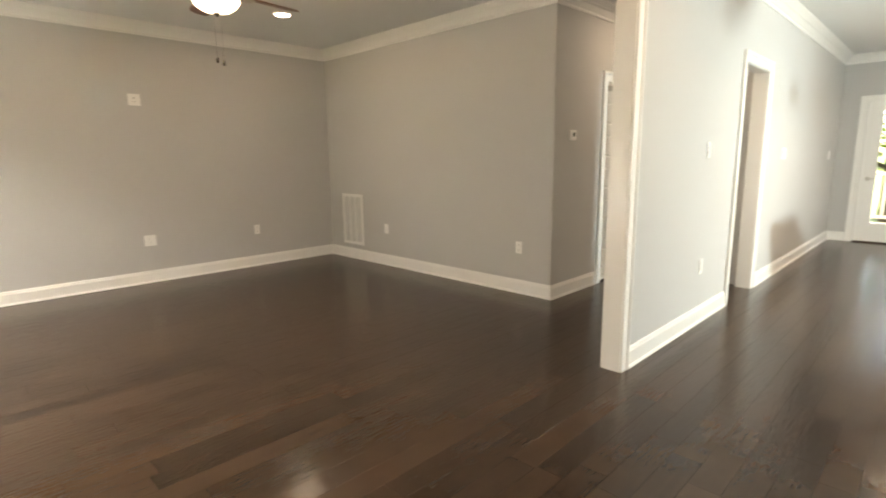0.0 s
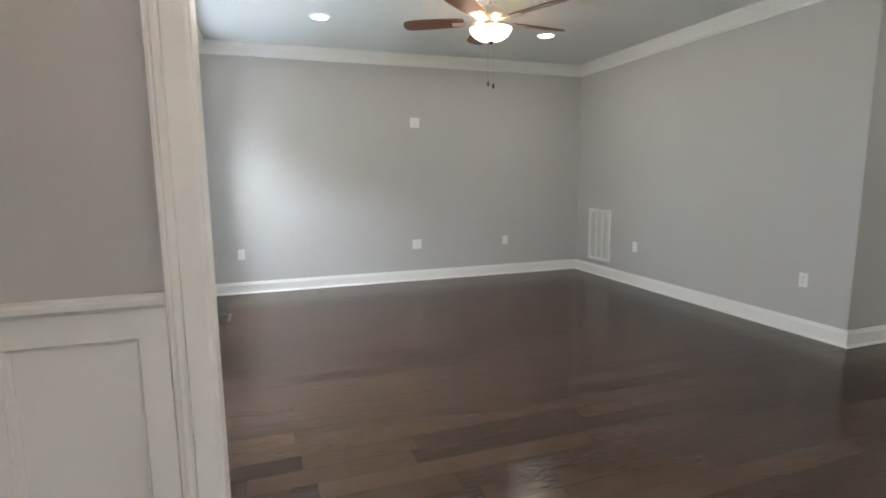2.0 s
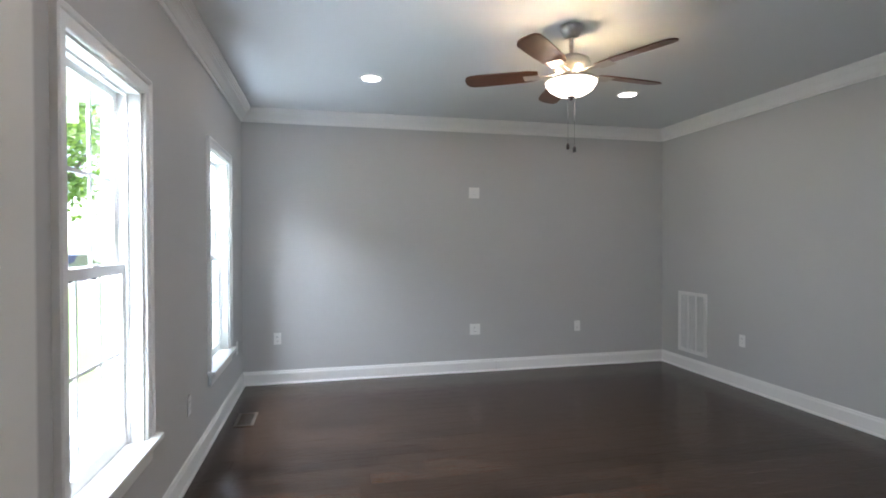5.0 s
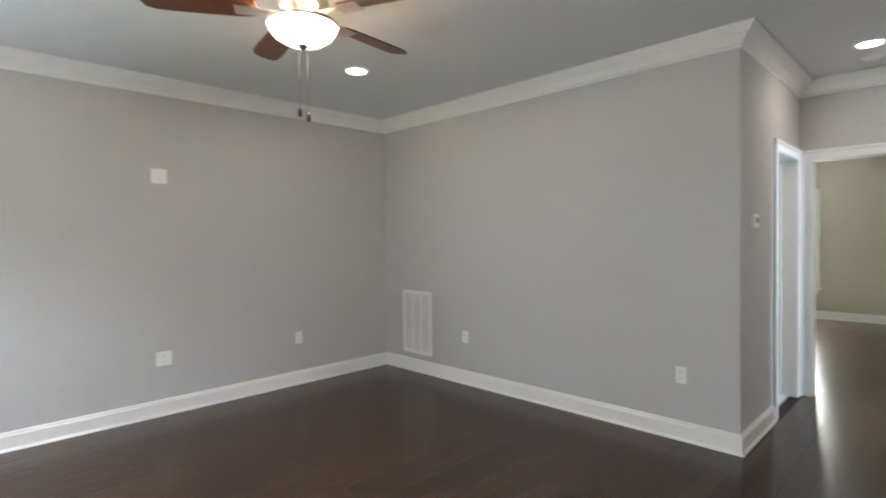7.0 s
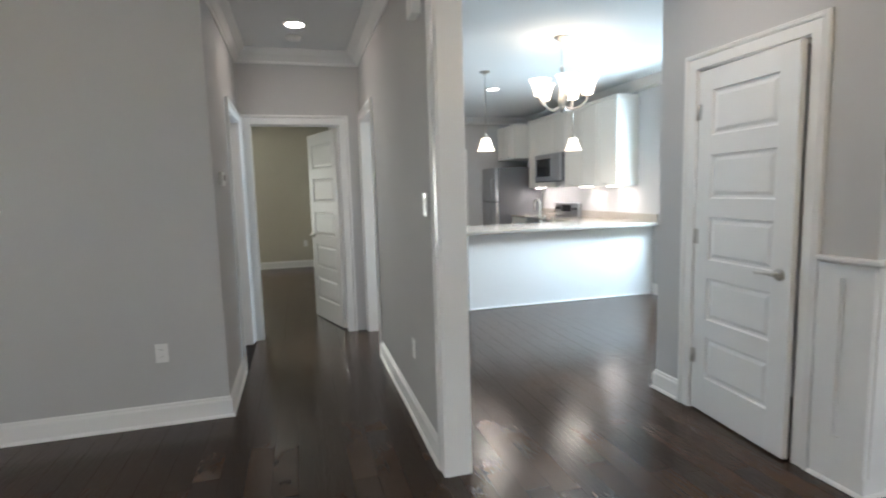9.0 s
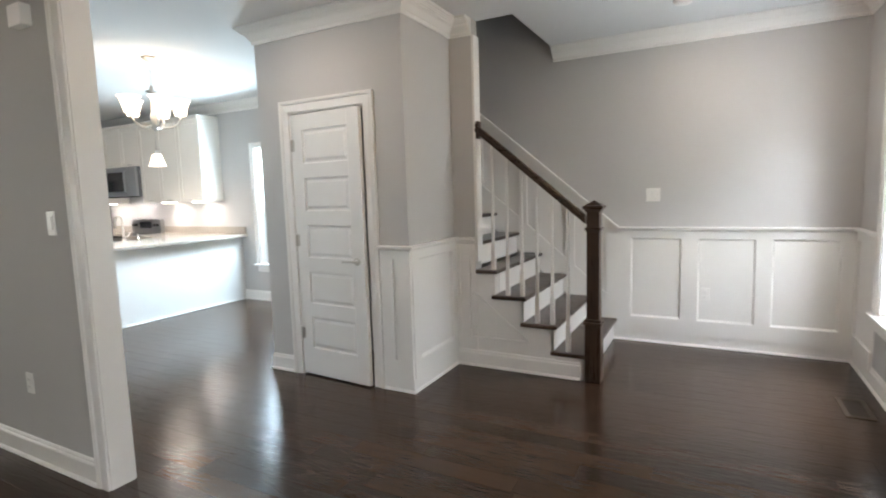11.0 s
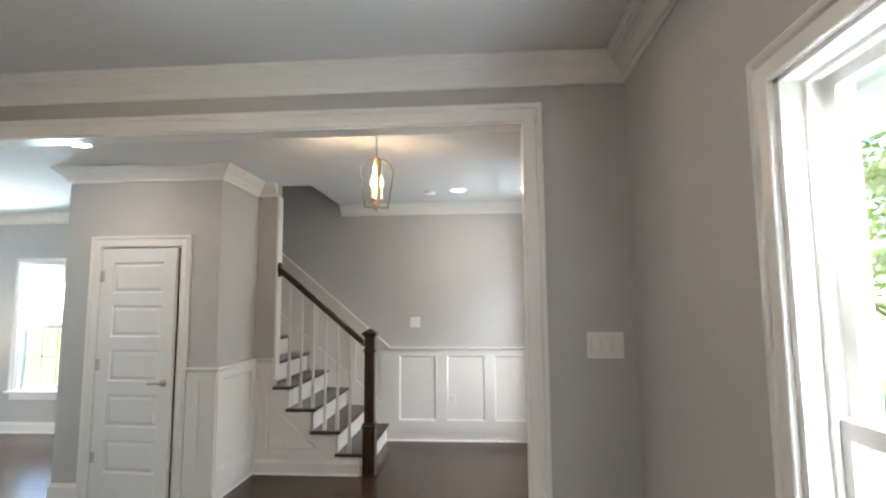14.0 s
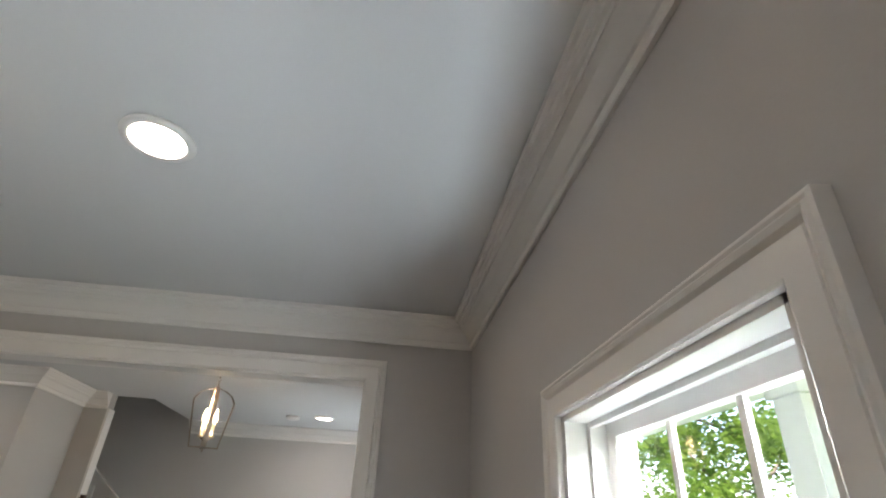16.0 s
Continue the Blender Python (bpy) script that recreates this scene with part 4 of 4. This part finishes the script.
# ---- dining chandelier ----
CX, CY = 4.79, 1.08
cha = thing("chandelier", "five-arm brushed nickel chandelier with lit white glass shades", "chandelier", pose(CX, CY, 0))
part("canopy", lathe(bmesh.new(), [(0.07, 2.739), (0.068, 2.73), (0.03, 2.708), (0.008, 2.70)]), NICKEL, cha)
bm = bmesh.new()
for i in range(9):
    z = 2.70 - i * 0.024
    tube(bm, [(0.009 * math.cos(a) * (1 - i % 2), 0.009 * math.cos(a) * (i % 2), z - 0.014 + 0.016 * math.sin(a)) for a in [2 * math.pi * k / 10 for k in range(11)]], 0.002, 5)
part("chain", bm, NICKEL, cha)
part("column", lathe(bmesh.new(), [(0.006, 2.49), (0.02, 2.47), (0.012, 2.43), (0.018, 2.32), (0.028, 2.22), (0.036, 2.14), (0.030, 2.10), (0.014, 2.08), (0.001, 2.07)], n=20), NICKEL, cha)
for k in range(5):
    a = radians(18 + 72 * k)
    ca, sa = math.cos(a), math.sin(a)
    arm = part("arm", tube(bmesh.new(), [(ca * r, sa * r, z) for r, z in ((0.02, 2.13), (0.08, 2.10), (0.14, 2.11), (0.195, 2.145), (0.222, 2.185), (0.222, 2.215))], 0.008), NICKEL, cha)
    part("shade", lathe(bmesh.new(), [(0.023, 2.215), (0.048, 2.220), (0.055, 2.25), (0.066, 2.30), (0.084, 2.345), (0.098, 2.362), (0.094, 2.362), (0.062, 2.30), (0.051, 2.25), (0.03, 2.23)], (ca * 0.222, sa * 0.222, 0), 24), SHADE, arm, "lit white glass shade")
bulb("chandelier_lamp", (CX, CY, 2.46), 0.07, WARMER, 0.10)
area("chandelier_downlight", pose(CX, CY, 2.04), 0.4, 0.4, 1.2, WARM, "DISK")

# ---- kitchen ----
pen = thing("peninsula", "white panelled kitchen peninsula", "kitchen cabinet")
bm = boxed(6.06, YK + 0.002, 0.0, 6.80, 1.59, 0.89)
part("body", bm, TRIM, pen)
part("front_panel", boxed(6.042, YK + 0.002, 0.0, 6.06, 1.595, 0.89, bevel=0.002), TRIM, pen)
part("corner_trim", boxed(6.035, 1.565, 0.0, 6.07, 1.602, 0.89, bevel=0.003), TRIM, pen)
part("shoe_molding", boxed(6.024, YK + 0.03, 0.0, 6.042, 1.61, 0.018, bevel=0.005), TRIM, pen)
ct = thing("peninsula_countertop", "speckled granite peninsula countertop with an eased edge", "countertop")
part("slab", boxed(5.93, YK + 0.002, 0.89, 6.86, 1.68, 0.928, bevel=0.006), GRANITE, ct)
ct = thing("kitchen_countertop", "speckled granite countertop along the kitchen wall", "countertop")
bm = bmesh.new()
box(bm, 6.864, YK + 0.002, 0.89, 7.74, -0.26, 0.928, 0.005)
box(bm, 8.52, YK + 0.002, 0.89, 9.12, -0.26, 0.928, 0.005)
part("slab", bm, GRANITE, ct)
bm = bmesh.new()
box(bm, 5.95, YK + 0.002, 0.929, 7.74, YK + 0.022, 1.03, 0.003)
box(bm, 8.52, YK + 0.002, 0.929, 9.12, YK + 0.022, 1.03, 0.003)
part("upstand", bm, GRANITE, ct)
# sink and tap
sk = thing("kitchen_tap", "tall chrome gooseneck kitchen tap", "tap", pose(6.70, 0.36, 0.928))
bm = lathe(bmesh.new(), [(0.028, 0), (0.028, 0.012), (0.018, 0.02), (0.016, 0.05)], n=18)
tube(bm, [(0, 0, 0.04), (0, 0, 0.24)] + [(0.08 - 0.08 * math.cos(a), 0, 0.24 + 0.08 * math.sin(a)) for a in [math.pi * k / 8 for k in range(1, 9)]] + [(0.16, 0, 0.17)], 0.012, 10)
part("spout", bm, NICKEL, sk)
part("lever", tube(bmesh.new(), [(0, -0.02, 0.05), (0, -0.06, 0.07), (0.02, -0.09, 0.10)], 0.007), NICKEL, sk)
so = thing("soap_dispenser", "small chrome soap dispenser beside the tap", "soap dispenser", pose(6.70, 0.18, 0.928))
part("body", lathe(bmesh.new(), [(0.02, 0), (0.018, 0.03), (0.008, 0.04), (0.008, 0.08), (0.014, 0.085), (0.001, 0.09)], n=14), NICKEL, so)


def knobs(parent, pts, y):
    for x, z in pts:
        part("pull", boxed(x - 0.045, y, z - 0.006, x + 0.045, y + 0.025, z + 0.006, bevel=0.004), NICKEL, parent, "satin nickel pull")


def upper(x0, x1, z0, z1, y1, doors, label, pull="mid"):
    u = thing("wall_cabinet", label, "kitchen cabinet", group="kitchen wall cabinets")
    part("body", boxed(x0, YK + 0.002, z0, x1, y1 - 0.021, z1), CABINET, u)
    w = (x1 - x0) / doors
    for i in range(doors):
        a, b = x0 + i * w + 0.003, x0 + (i + 1) * w - 0.003
        bm = bmesh.new()
        box(bm, a, y1 - 0.02, z0, b, y1 - 0.008, z1)
        for s in ((a, a + 0.06, z0, z1), (b - 0.06, b, z0, z1), (a + 0.06, b - 0.06, z0, z0 + 0.06), (a + 0.06, b - 0.06, z1 - 0.06, z1)):
            box(bm, s[0], y1 - 0.008, s[2], s[1], y1, s[3])
        d = part("door", bm, CABINET, u)
        knobs(d, [((a + b) / 2, z0 + 0.03)], y1)
    return u


UB, UT = 1.40, 2.52
upper(6.36, 6.85, UB, UT, -0.57, 1, "white shaker kitchen wall cabinet")
upper(6.854, 7.72, UB, UT, -0.57, 2, "white shaker double-door kitchen wall cabinet")
upper(7.724, 8.62, 1.95, UT, -0.57, 2, "white shaker wall cabinet above the microwave")
upper(8.624, 8.996, UB, UT, -0.57, 1, "white shaker kitchen wall cabinet")
upper(9.0, XK - 0.01, 1.93, UT, -0.27, 2, "white deep wall cabinet above the refrigerator")
cr = thing("cabinet_crown", "white crown strip along the wall cabinets", "molding", kind="structure")
part("strip", boxed(6.35, YK + 0.01, UT, 8.99, -0.555, UT + 0.05, bevel=0.008), CABINET, cr)
for x0, x1, lb in ((6.87, 7.735, "white shaker base cabinet under granite"), (8.525, 9.11, "white shaker base cabinet beside the range")):
    b = thing("base_cabinet", lb, "kitchen cabinet", group="kitchen base cabinets")
    part("body", boxed(x0, YK + 0.002, 0.1, x1, -0.30, 0.888), CABINET, b)
    part("toe_kick", boxed(x0, YK + 0.002, 0.0, x1, -0.36, 0.1), DARKSLOT, b)
    part("drawer_front", boxed(x0 + 0.003, -0.299, 0.72, x1 - 0.003, -0.28, 0.885, bevel=0.003), CABINET, b)
    d = part("door", boxed(x0 + 0.003, -0.299, 0.11, x1 - 0.003, -0.28, 0.71, bevel=0.003), CABINET, b)
    knobs(b, [((x0 + x1) / 2, 0.80), ((x0 + x1) / 2, 0.66)], -0.28)
for x in (6.6, 7.3, 8.8):
    st = thing("under_cabinet_light", "slim lit strip light under the wall cabinets", "strip light", group="under-cabinet lights")
    part("lens", boxed(x - 0.15, -0.72, UB - 0.014, x + 0.15, -0.68, UB - 0.001, bevel=0.003), UNDERGLOW, st)
    area("under_cabinet_lamp", pose(x, -0.70, UB - 0.02), 0.3, 0.04, 0.5, (1, 0.95, 0.88))
area("microwave_lamp", pose(8.17, -0.70, 1.49), 0.3, 0.04, 0.5, (1, 0.95, 0.88))
mw = thing("microwave", "stainless over-range microwave with a dark window", "microwave")
part("body", boxed(7.73, YK + 0.002, 1.50, 8.61, -0.53, 1.945), FRIDGESIDE, mw)
d = part("door", boxed(7.935, -0.529, 1.505, 8.605, -0.495, 1.94, bevel=0.006), STEEL, mw)
part("window", boxed(8.03, -0.4945, 1.58, 8.53, -0.490, 1.87), BLACK, d)
part("handle", tube(bmesh.new(), [(7.96, -0.49, 1.56), (7.96, -0.455, 1.58), (7.96, -0.455, 1.87), (7.96, -0.49, 1.89)], 0.009), STEEL, d)
part("control_panel", boxed(7.735, -0.529, 1.505, 7.93, -0.495, 1.94, bevel=0.006), STEEL, mw)
part("vent", boxed(7.74, -0.53, 1.49, 8.60, -0.50, 1.503), BLACK, mw)
rg = thing("range_cooker", "stainless freestanding range with a black glass cooktop", "range")
part("body", boxed(7.75, YK + 0.004, 0.02, 8.51, -0.29, 0.90, bevel=0.004), STEEL, rg)
part("cooktop", boxed(7.745, YK + 0.06, 0.90, 8.515, -0.27, 0.925, bevel=0.006), BLACK, rg)
part("backguard", boxed(7.75, YK + 0.004, 0.90, 8.51, YK + 0.07, 1.14, bevel=0.008), STEEL, rg)
part("display", boxed(7.98, YK + 0.07, 1.0, 8.28, YK + 0.073, 1.1), BLACK, rg)
for x in (7.82, 7.90, 8.36, 8.44):
    part("knob", lathe(bmesh.new(), [(0.02, 0), (0.018, 0.022), (0.001, 0.024)], (x, YK + 0.07, 1.05), 14, "Y"), BLACK, rg)
part("oven_door", boxed(7.76, -0.289, 0.20, 8.50, -0.255, 0.84, bevel=0.006), BLACK, rg)
part("oven_handle", tube(bmesh.new(), [(7.82, -0.25, 0.79), (7.82, -0.21, 0.79), (8.44, -0.21, 0.79), (8.44, -0.25, 0.79)], 0.011), STEEL, rg)
fr = thing("refrigerator", "stainless top-freezer refrigerator with grey sides", "refrigerator")
part("cabinet", boxed(9.10, YK + 0.03, 0.03, 9.83, -0.02, 1.78, bevel=0.008), FRIDGESIDE, fr)
d = part("freezer_door", boxed(9.10, -0.015, 1.17, 9.83, 0.05, 1.78, bevel=0.012), STEEL, fr)
part("handle", tube(bmesh.new(), [(9.20, 0.05, 1.22), (9.20, 0.09, 1.25), (9.20, 0.09, 1.55), (9.20, 0.05, 1.58)], 0.011), STEEL, d)
d = part("fridge_door", boxed(9.10, -0.015, 0.06, 9.83, 0.05, 1.155, bevel=0.012), STEEL, fr)
part("handle", tube(bmesh.new(), [(9.20, 0.05, 0.65), (9.20, 0.09, 0.68), (9.20, 0.09, 1.08), (9.20, 0.05, 1.11)], 0.011), STEEL, d)
part("foot_grille", boxed(9.15, -0.05, 0.0, 9.82, 0.0, 0.06), BLACK, fr)
wa = thing("washer", "dark washing machine seen through the laundry door", "washer")
part("body", boxed(10.7, -0.28, 0.0, 11.4, 0.42, 0.98, bevel=0.02), FRIDGESIDE, wa)
part("control_panel", boxed(11.1, -0.27, 0.98, 11.4, 0.41, 1.12, bevel=0.02), BLACK, wa)

for y in (1.305, 0.17):
    p = thing("pendant_light", "small lit white glass pendant over the peninsula", "pendant light", pose(6.177, y, 0), "kitchen pendants")
    part("canopy", lathe(bmesh.new(), [(0.062, 2.739), (0.06, 2.73), (0.03, 2.715), (0.005, 2.71)], n=20), NICKEL, p)
    part("cord", lathe(bmesh.new(), [(0.004, 2.715), (0.004, 2.02)], n=8), NICKEL, p)
    part("socket", lathe(bmesh.new(), [(0.005, 2.035), (0.02, 2.03), (0.022, 1.99), (0.03, 1.985)], n=14), NICKEL, p)
    part("shade", lathe(bmesh.new(), [(0.03, 1.99), (0.050, 1.985), (0.060, 1.95), (0.080, 1.88), (0.100, 1.845), (0.096, 1.845), (0.055, 1.945), (0.028, 1.98)], n=24), SHADE, p, "lit white glass shade")
    area("pendant_lamp", pose(6.177, y, 1.83), 0.12, 0.12, 1.1, WARM, "DISK")

# ---- outdoors ----
struct("ground", boxed(-400, -400, -1.2, 400, 400, -0.60), GRASSM, "mown green lawn around the house", "ground")
struct("road", boxed(-21, -300, -0.61, -11.5, 300, -0.585), ASPHALT, "pale sunlit street beyond the front lawn", "road")
struct("porch_floor", boxed(-2.85, -1.3, -0.25, XW - 0.15, 8.2, -0.06), CONCRETE, "grey concrete front porch floor", "porch")
bm = bmesh.new()
box(bm, -2.9, -1.3, 2.88, XW - 0.15, 8.2, 2.98)
box(bm, -2.76, -1.3, 2.66, -2.52, 8.2, 2.88)
struct("porch_ceiling", bm, VINYL, "white porch ceiling and beam", "porch")
struct("roof", boxed(-2.95, -1.6, 5.4, 12.2, 8.5, 5.5), VINYL, "plain roof over the house", "roof")
for y in (0.2, 2.67, 5.1, 7.48):
    c = thing("porch_column", "square white porch column with a plinth and cap", "column", pose(-2.64, y, -0.06), "porch columns")
    part("shaft", boxed(-0.10, -0.10, 0.0, 0.10, 0.10, 2.72, bevel=0.004), VINYL, c)
    part("plinth", boxed(-0.125, -0.125, 0.0, 0.125, 0.125, 0.16, bevel=0.006), VINYL, c)
    part("cap", boxed(-0.125, -0.125, 2.62, 0.125, 0.125, 2.72, bevel=0.006), VINYL, c)
# back deck with railing
struct("deck", boxed(XK + 0.15, 1.40, -0.2, 13.2, 6.0, -0.04), CONCRETE, "pale wooden back deck", "deck")
dr = thing("deck_railing", "white deck railing with slim balusters", "railing")
part("top_rail", boxed(13.0, 1.4, 0.90, 13.1, 6.0, 0.95, bevel=0.004), VINYL, dr)
part("bottom_rail", boxed(13.02, 1.4, 0.06, 13.08, 6.0, 0.11), VINYL, dr)
for k in range(38):
    part("baluster", boxed(13.03, 1.45 + k * 0.12, 0.11, 13.07, 1.49 + k * 0.12, 0.90), VINYL, dr)
for y in (1.42, 3.6, 5.9):
    part("post", boxed(13.0, y - 0.05, -0.04, 13.1, y + 0.05, 1.05, bevel=0.004), VINYL, dr)

rng = random.Random(7)


def tree(x, y, h, spread, leaves, size, lowest=0.25):
    """A tapered trunk with limbs and a ragged crown of single leaves in clumps."""
    t = thing("tree", "leafy green broadleaf tree on the lawn", "tree", pose(x, y, -0.62), "garden trees")
    bm = bmesh.new()
    lean = rng.uniform(-0.3, 0.3)
    tops = []
    tube(bm, [(0, 0, 0), (lean * 0.3, 0, h * 0.3), (lean, 0, h * 0.75)], 0.02 * h, 9)
    for k in range(9):
        a, z = rng.uniform(0, 6.28), h * rng.uniform(lowest, 0.75)
        r = spread * rng.uniform(0.5, 0.95)
        tip = (lean * z / h + r * math.cos(a), r * math.sin(a), z + h * rng.uniform(0.05, 0.25))
        tube(bm, [(lean * z / h, 0, z), (lean * z / h + r * 0.5 * math.cos(a), r * 0.5 * math.sin(a), z + h * 0.06), tip], 0.006 * h, 6)
        tops.append(tip)
    part("trunk", bm, BARK, t)
    verts, faces = [], []
    clumps = [(rng.choice(tops), rng.gauss(0, 1)) for _ in range(70)]
    cl = []
    for (px, py, pz), _ in clumps:
        cl.append((px * rng.uniform(0.5, 1.15) + rng.gauss(0, spread * 0.16), py * rng.uniform(0.5, 1.15) + rng.gauss(0, spread * 0.16), pz + rng.gauss(0, h * 0.08), spread * rng.uniform(0.1, 0.24)))
    for _ in range(leaves):
        px, py, pz, cr = rng.choice(cl)
        d = Vector((rng.gauss(0, 1), rng.gauss(0, 1), rng.gauss(0, 0.8))) * cr * 0.6
        p = Vector((px, py, pz)) + d
        u = Vector((rng.gauss(0, 1), rng.gauss(0, 1), rng.gauss(0, 0.5))).normalized()
        v = u.orthogonal().normalized()
        s = size * rng.uniform(0.6, 1.3)
        i = len(verts)
        verts += [p - u * s, p + v * s * 0.5 + u * s * 0.1, p + u * s, p - v * s * 0.5 + u * s * 0.1]
        faces.append((i, i + 1, i + 2, i + 3))
    me = bpy.data.meshes.new("crown")
    me.from_pydata(verts, [], faces)
    me.materials.append(LEAF)
    c = new("crown", me)
    c.parent = t
    tagged(c, "uneven crown of green leaves", "", "", "stuff")


for x, y, h, s, n in ((-8.0, -5.2, 6.2, 2.6, 16000), (-5.8, -8.5, 5.6, 2.2, 9000), (-10.4, -0.5, 6.5, 2.7, 9000), (-9.8, 5.5, 7.5, 3.0, 8000), (-6.8, 14.5, 7.0, 2.7, 12000), (-10, 20, 8.0, 3.2, 9000), (-11, 10.5, 8.0, 3.2, 7000), (-28, 3, 13, 5.5, 6000), (-28, 14, 13, 5.5, 6000), (-28, -9, 13, 5.5, 6000), (-30, 27, 14, 6, 6000), (-30, 42, 14, 6, 5000)):
    tree(x, y, h, s, n, 0.075 if x > -13 else 0.28)
for x, y, h, s, n in ((19, 2.6, 11, 4.5, 7000), (22, 7.5, 13, 5, 6000), (20, -3.5, 12, 4.6, 6000), (4.2, -11, 8, 3.4, 6000), (8.5, -13, 10, 4, 6000), (16.5, 4.8, 9, 3.6, 7000), (-1.5, -13, 10, 4, 5000)):
    tree(x, y, h, s, n, 0.16, 0.08)

car = thing("parked_car", "dark parked car on the street", "car", pose(-13.4, 33.0, -0.585, 0, 0, 90))
bm = bmesh.new()
side = [(-2.1, 0.35), (-2.15, 0.75), (-1.95, 0.98), (-1.2, 1.02), (-0.65, 1.42), (0.75, 1.45), (1.35, 1.05), (2.0, 0.95), (2.15, 0.7), (2.1, 0.35)]
L = [bm.verts.new((u, -0.85, z)) for u, z in side]
R = [bm.verts.new((u, 0.85, z)) for u, z in side]
bm.faces.new(L)
bm.faces.new(R[::-1])
for i in range(len(L)):
    j = (i + 1) % len(L)
    bm.faces.new((L[i], R[i], R[j], L[j]))
bmesh.ops.recalc_face_normals(bm, faces=bm.faces)
part("body", bm, CARPAINT, car)
for u in (-1.3, 1.35):
    for v in (-0.8, 0.8):
        part("wheel", lathe(bmesh.new(), [(0.2, -0.1), (0.33, -0.09), (0.33, 0.09), (0.2, 0.1)], (u, v, 0.33), 20, "Y"), RUBBER, car)

# ---- floor planks ----
PW, GAPW = 0.127, 0.0005
floor = thing("floor", "dark stained hand-scraped wooden plank floor", "floor", kind="structure")


def plank_geo(x0, x1, y0, y1, dz=0.0):
    c = 0.0005
    g = GAPW
    x0, x1, y0, y1 = x0 + g, x1 - g, y0 + g, y1 - g
    v = [(x0, y0, -0.015), (x1, y0, -0.015), (x1, y1, -0.015), (x0, y1, -0.015)]
    v += [(x0, y0, dz - c * 0.8), (x1, y0, dz - c * 0.8), (x1, y1, dz - c * 0.8), (x0, y1, dz - c * 0.8)]
    v += [(x0 + c, y0 + c, dz), (x1 - c, y0 + c, dz), (x1 - c, y1 - c, dz), (x0 + c, y1 - c, dz)]
    f = [(8, 9, 10, 11)]
    for i in range(4):
        j = (i + 1) % 4
        f += [(i, j, 4 + j, 4 + i), (4 + i, 4 + j, 8 + j, 8 + i)]
    return v, f


LENGTHS = (0.55, 0.75, 0.95, 1.15, 1.35)
shared = {}
for ln in LENGTHS:
    me = bpy.data.meshes.new("plank")
    me.from_pydata(*[plank_geo(0, ln, 0, PW)[0], [], plank_geo(0, ln, 0, PW)[1]])
    me.materials.append(PLANK)
    shared[ln] = me
rest_v, rest_f, count = [], [], 0
prng = random.Random(3)
y = -0.92
while y < YB:
    if y < 2.75:
        span = [(XW, XBED)]
    elif y < 3.9:
        span = [(XW, XBED)]
    elif y < YBED:
        span = [(XW, XR), (XE, XBED)]
    else:
        span = [(XW, XR)]
    for a, b in span:
        x = a - prng.uniform(0.0, 0.9)
        while x < b:
            ln = prng.choice(LENGTHS)
            near = 1.0 < y < 5.6 and -0.84 < x and x + ln < 3.9 and count < 300
            if near:
                ob = new("plank", shared[ln])
                ob.location = (x, y, 0)
                ob.parent = floor
                count += 1
            else:
                v, f = plank_geo(max(x, a - 0.05), min(x + ln, b + 0.1), y, y + PW)
                i = len(rest_v)
                rest_v += v
                rest_f += [tuple(i + q for q in face) for face in f]
            x += ln
    y += PW
me = bpy.data.meshes.new("planks")
me.from_pydata(rest_v, [], rest_f)
me.materials.append(PLANK)
ob = new("planks", me)
ob.parent = floor
tagged(ob, "dark stained hand-scraped floor planks", "", "", "stuff")
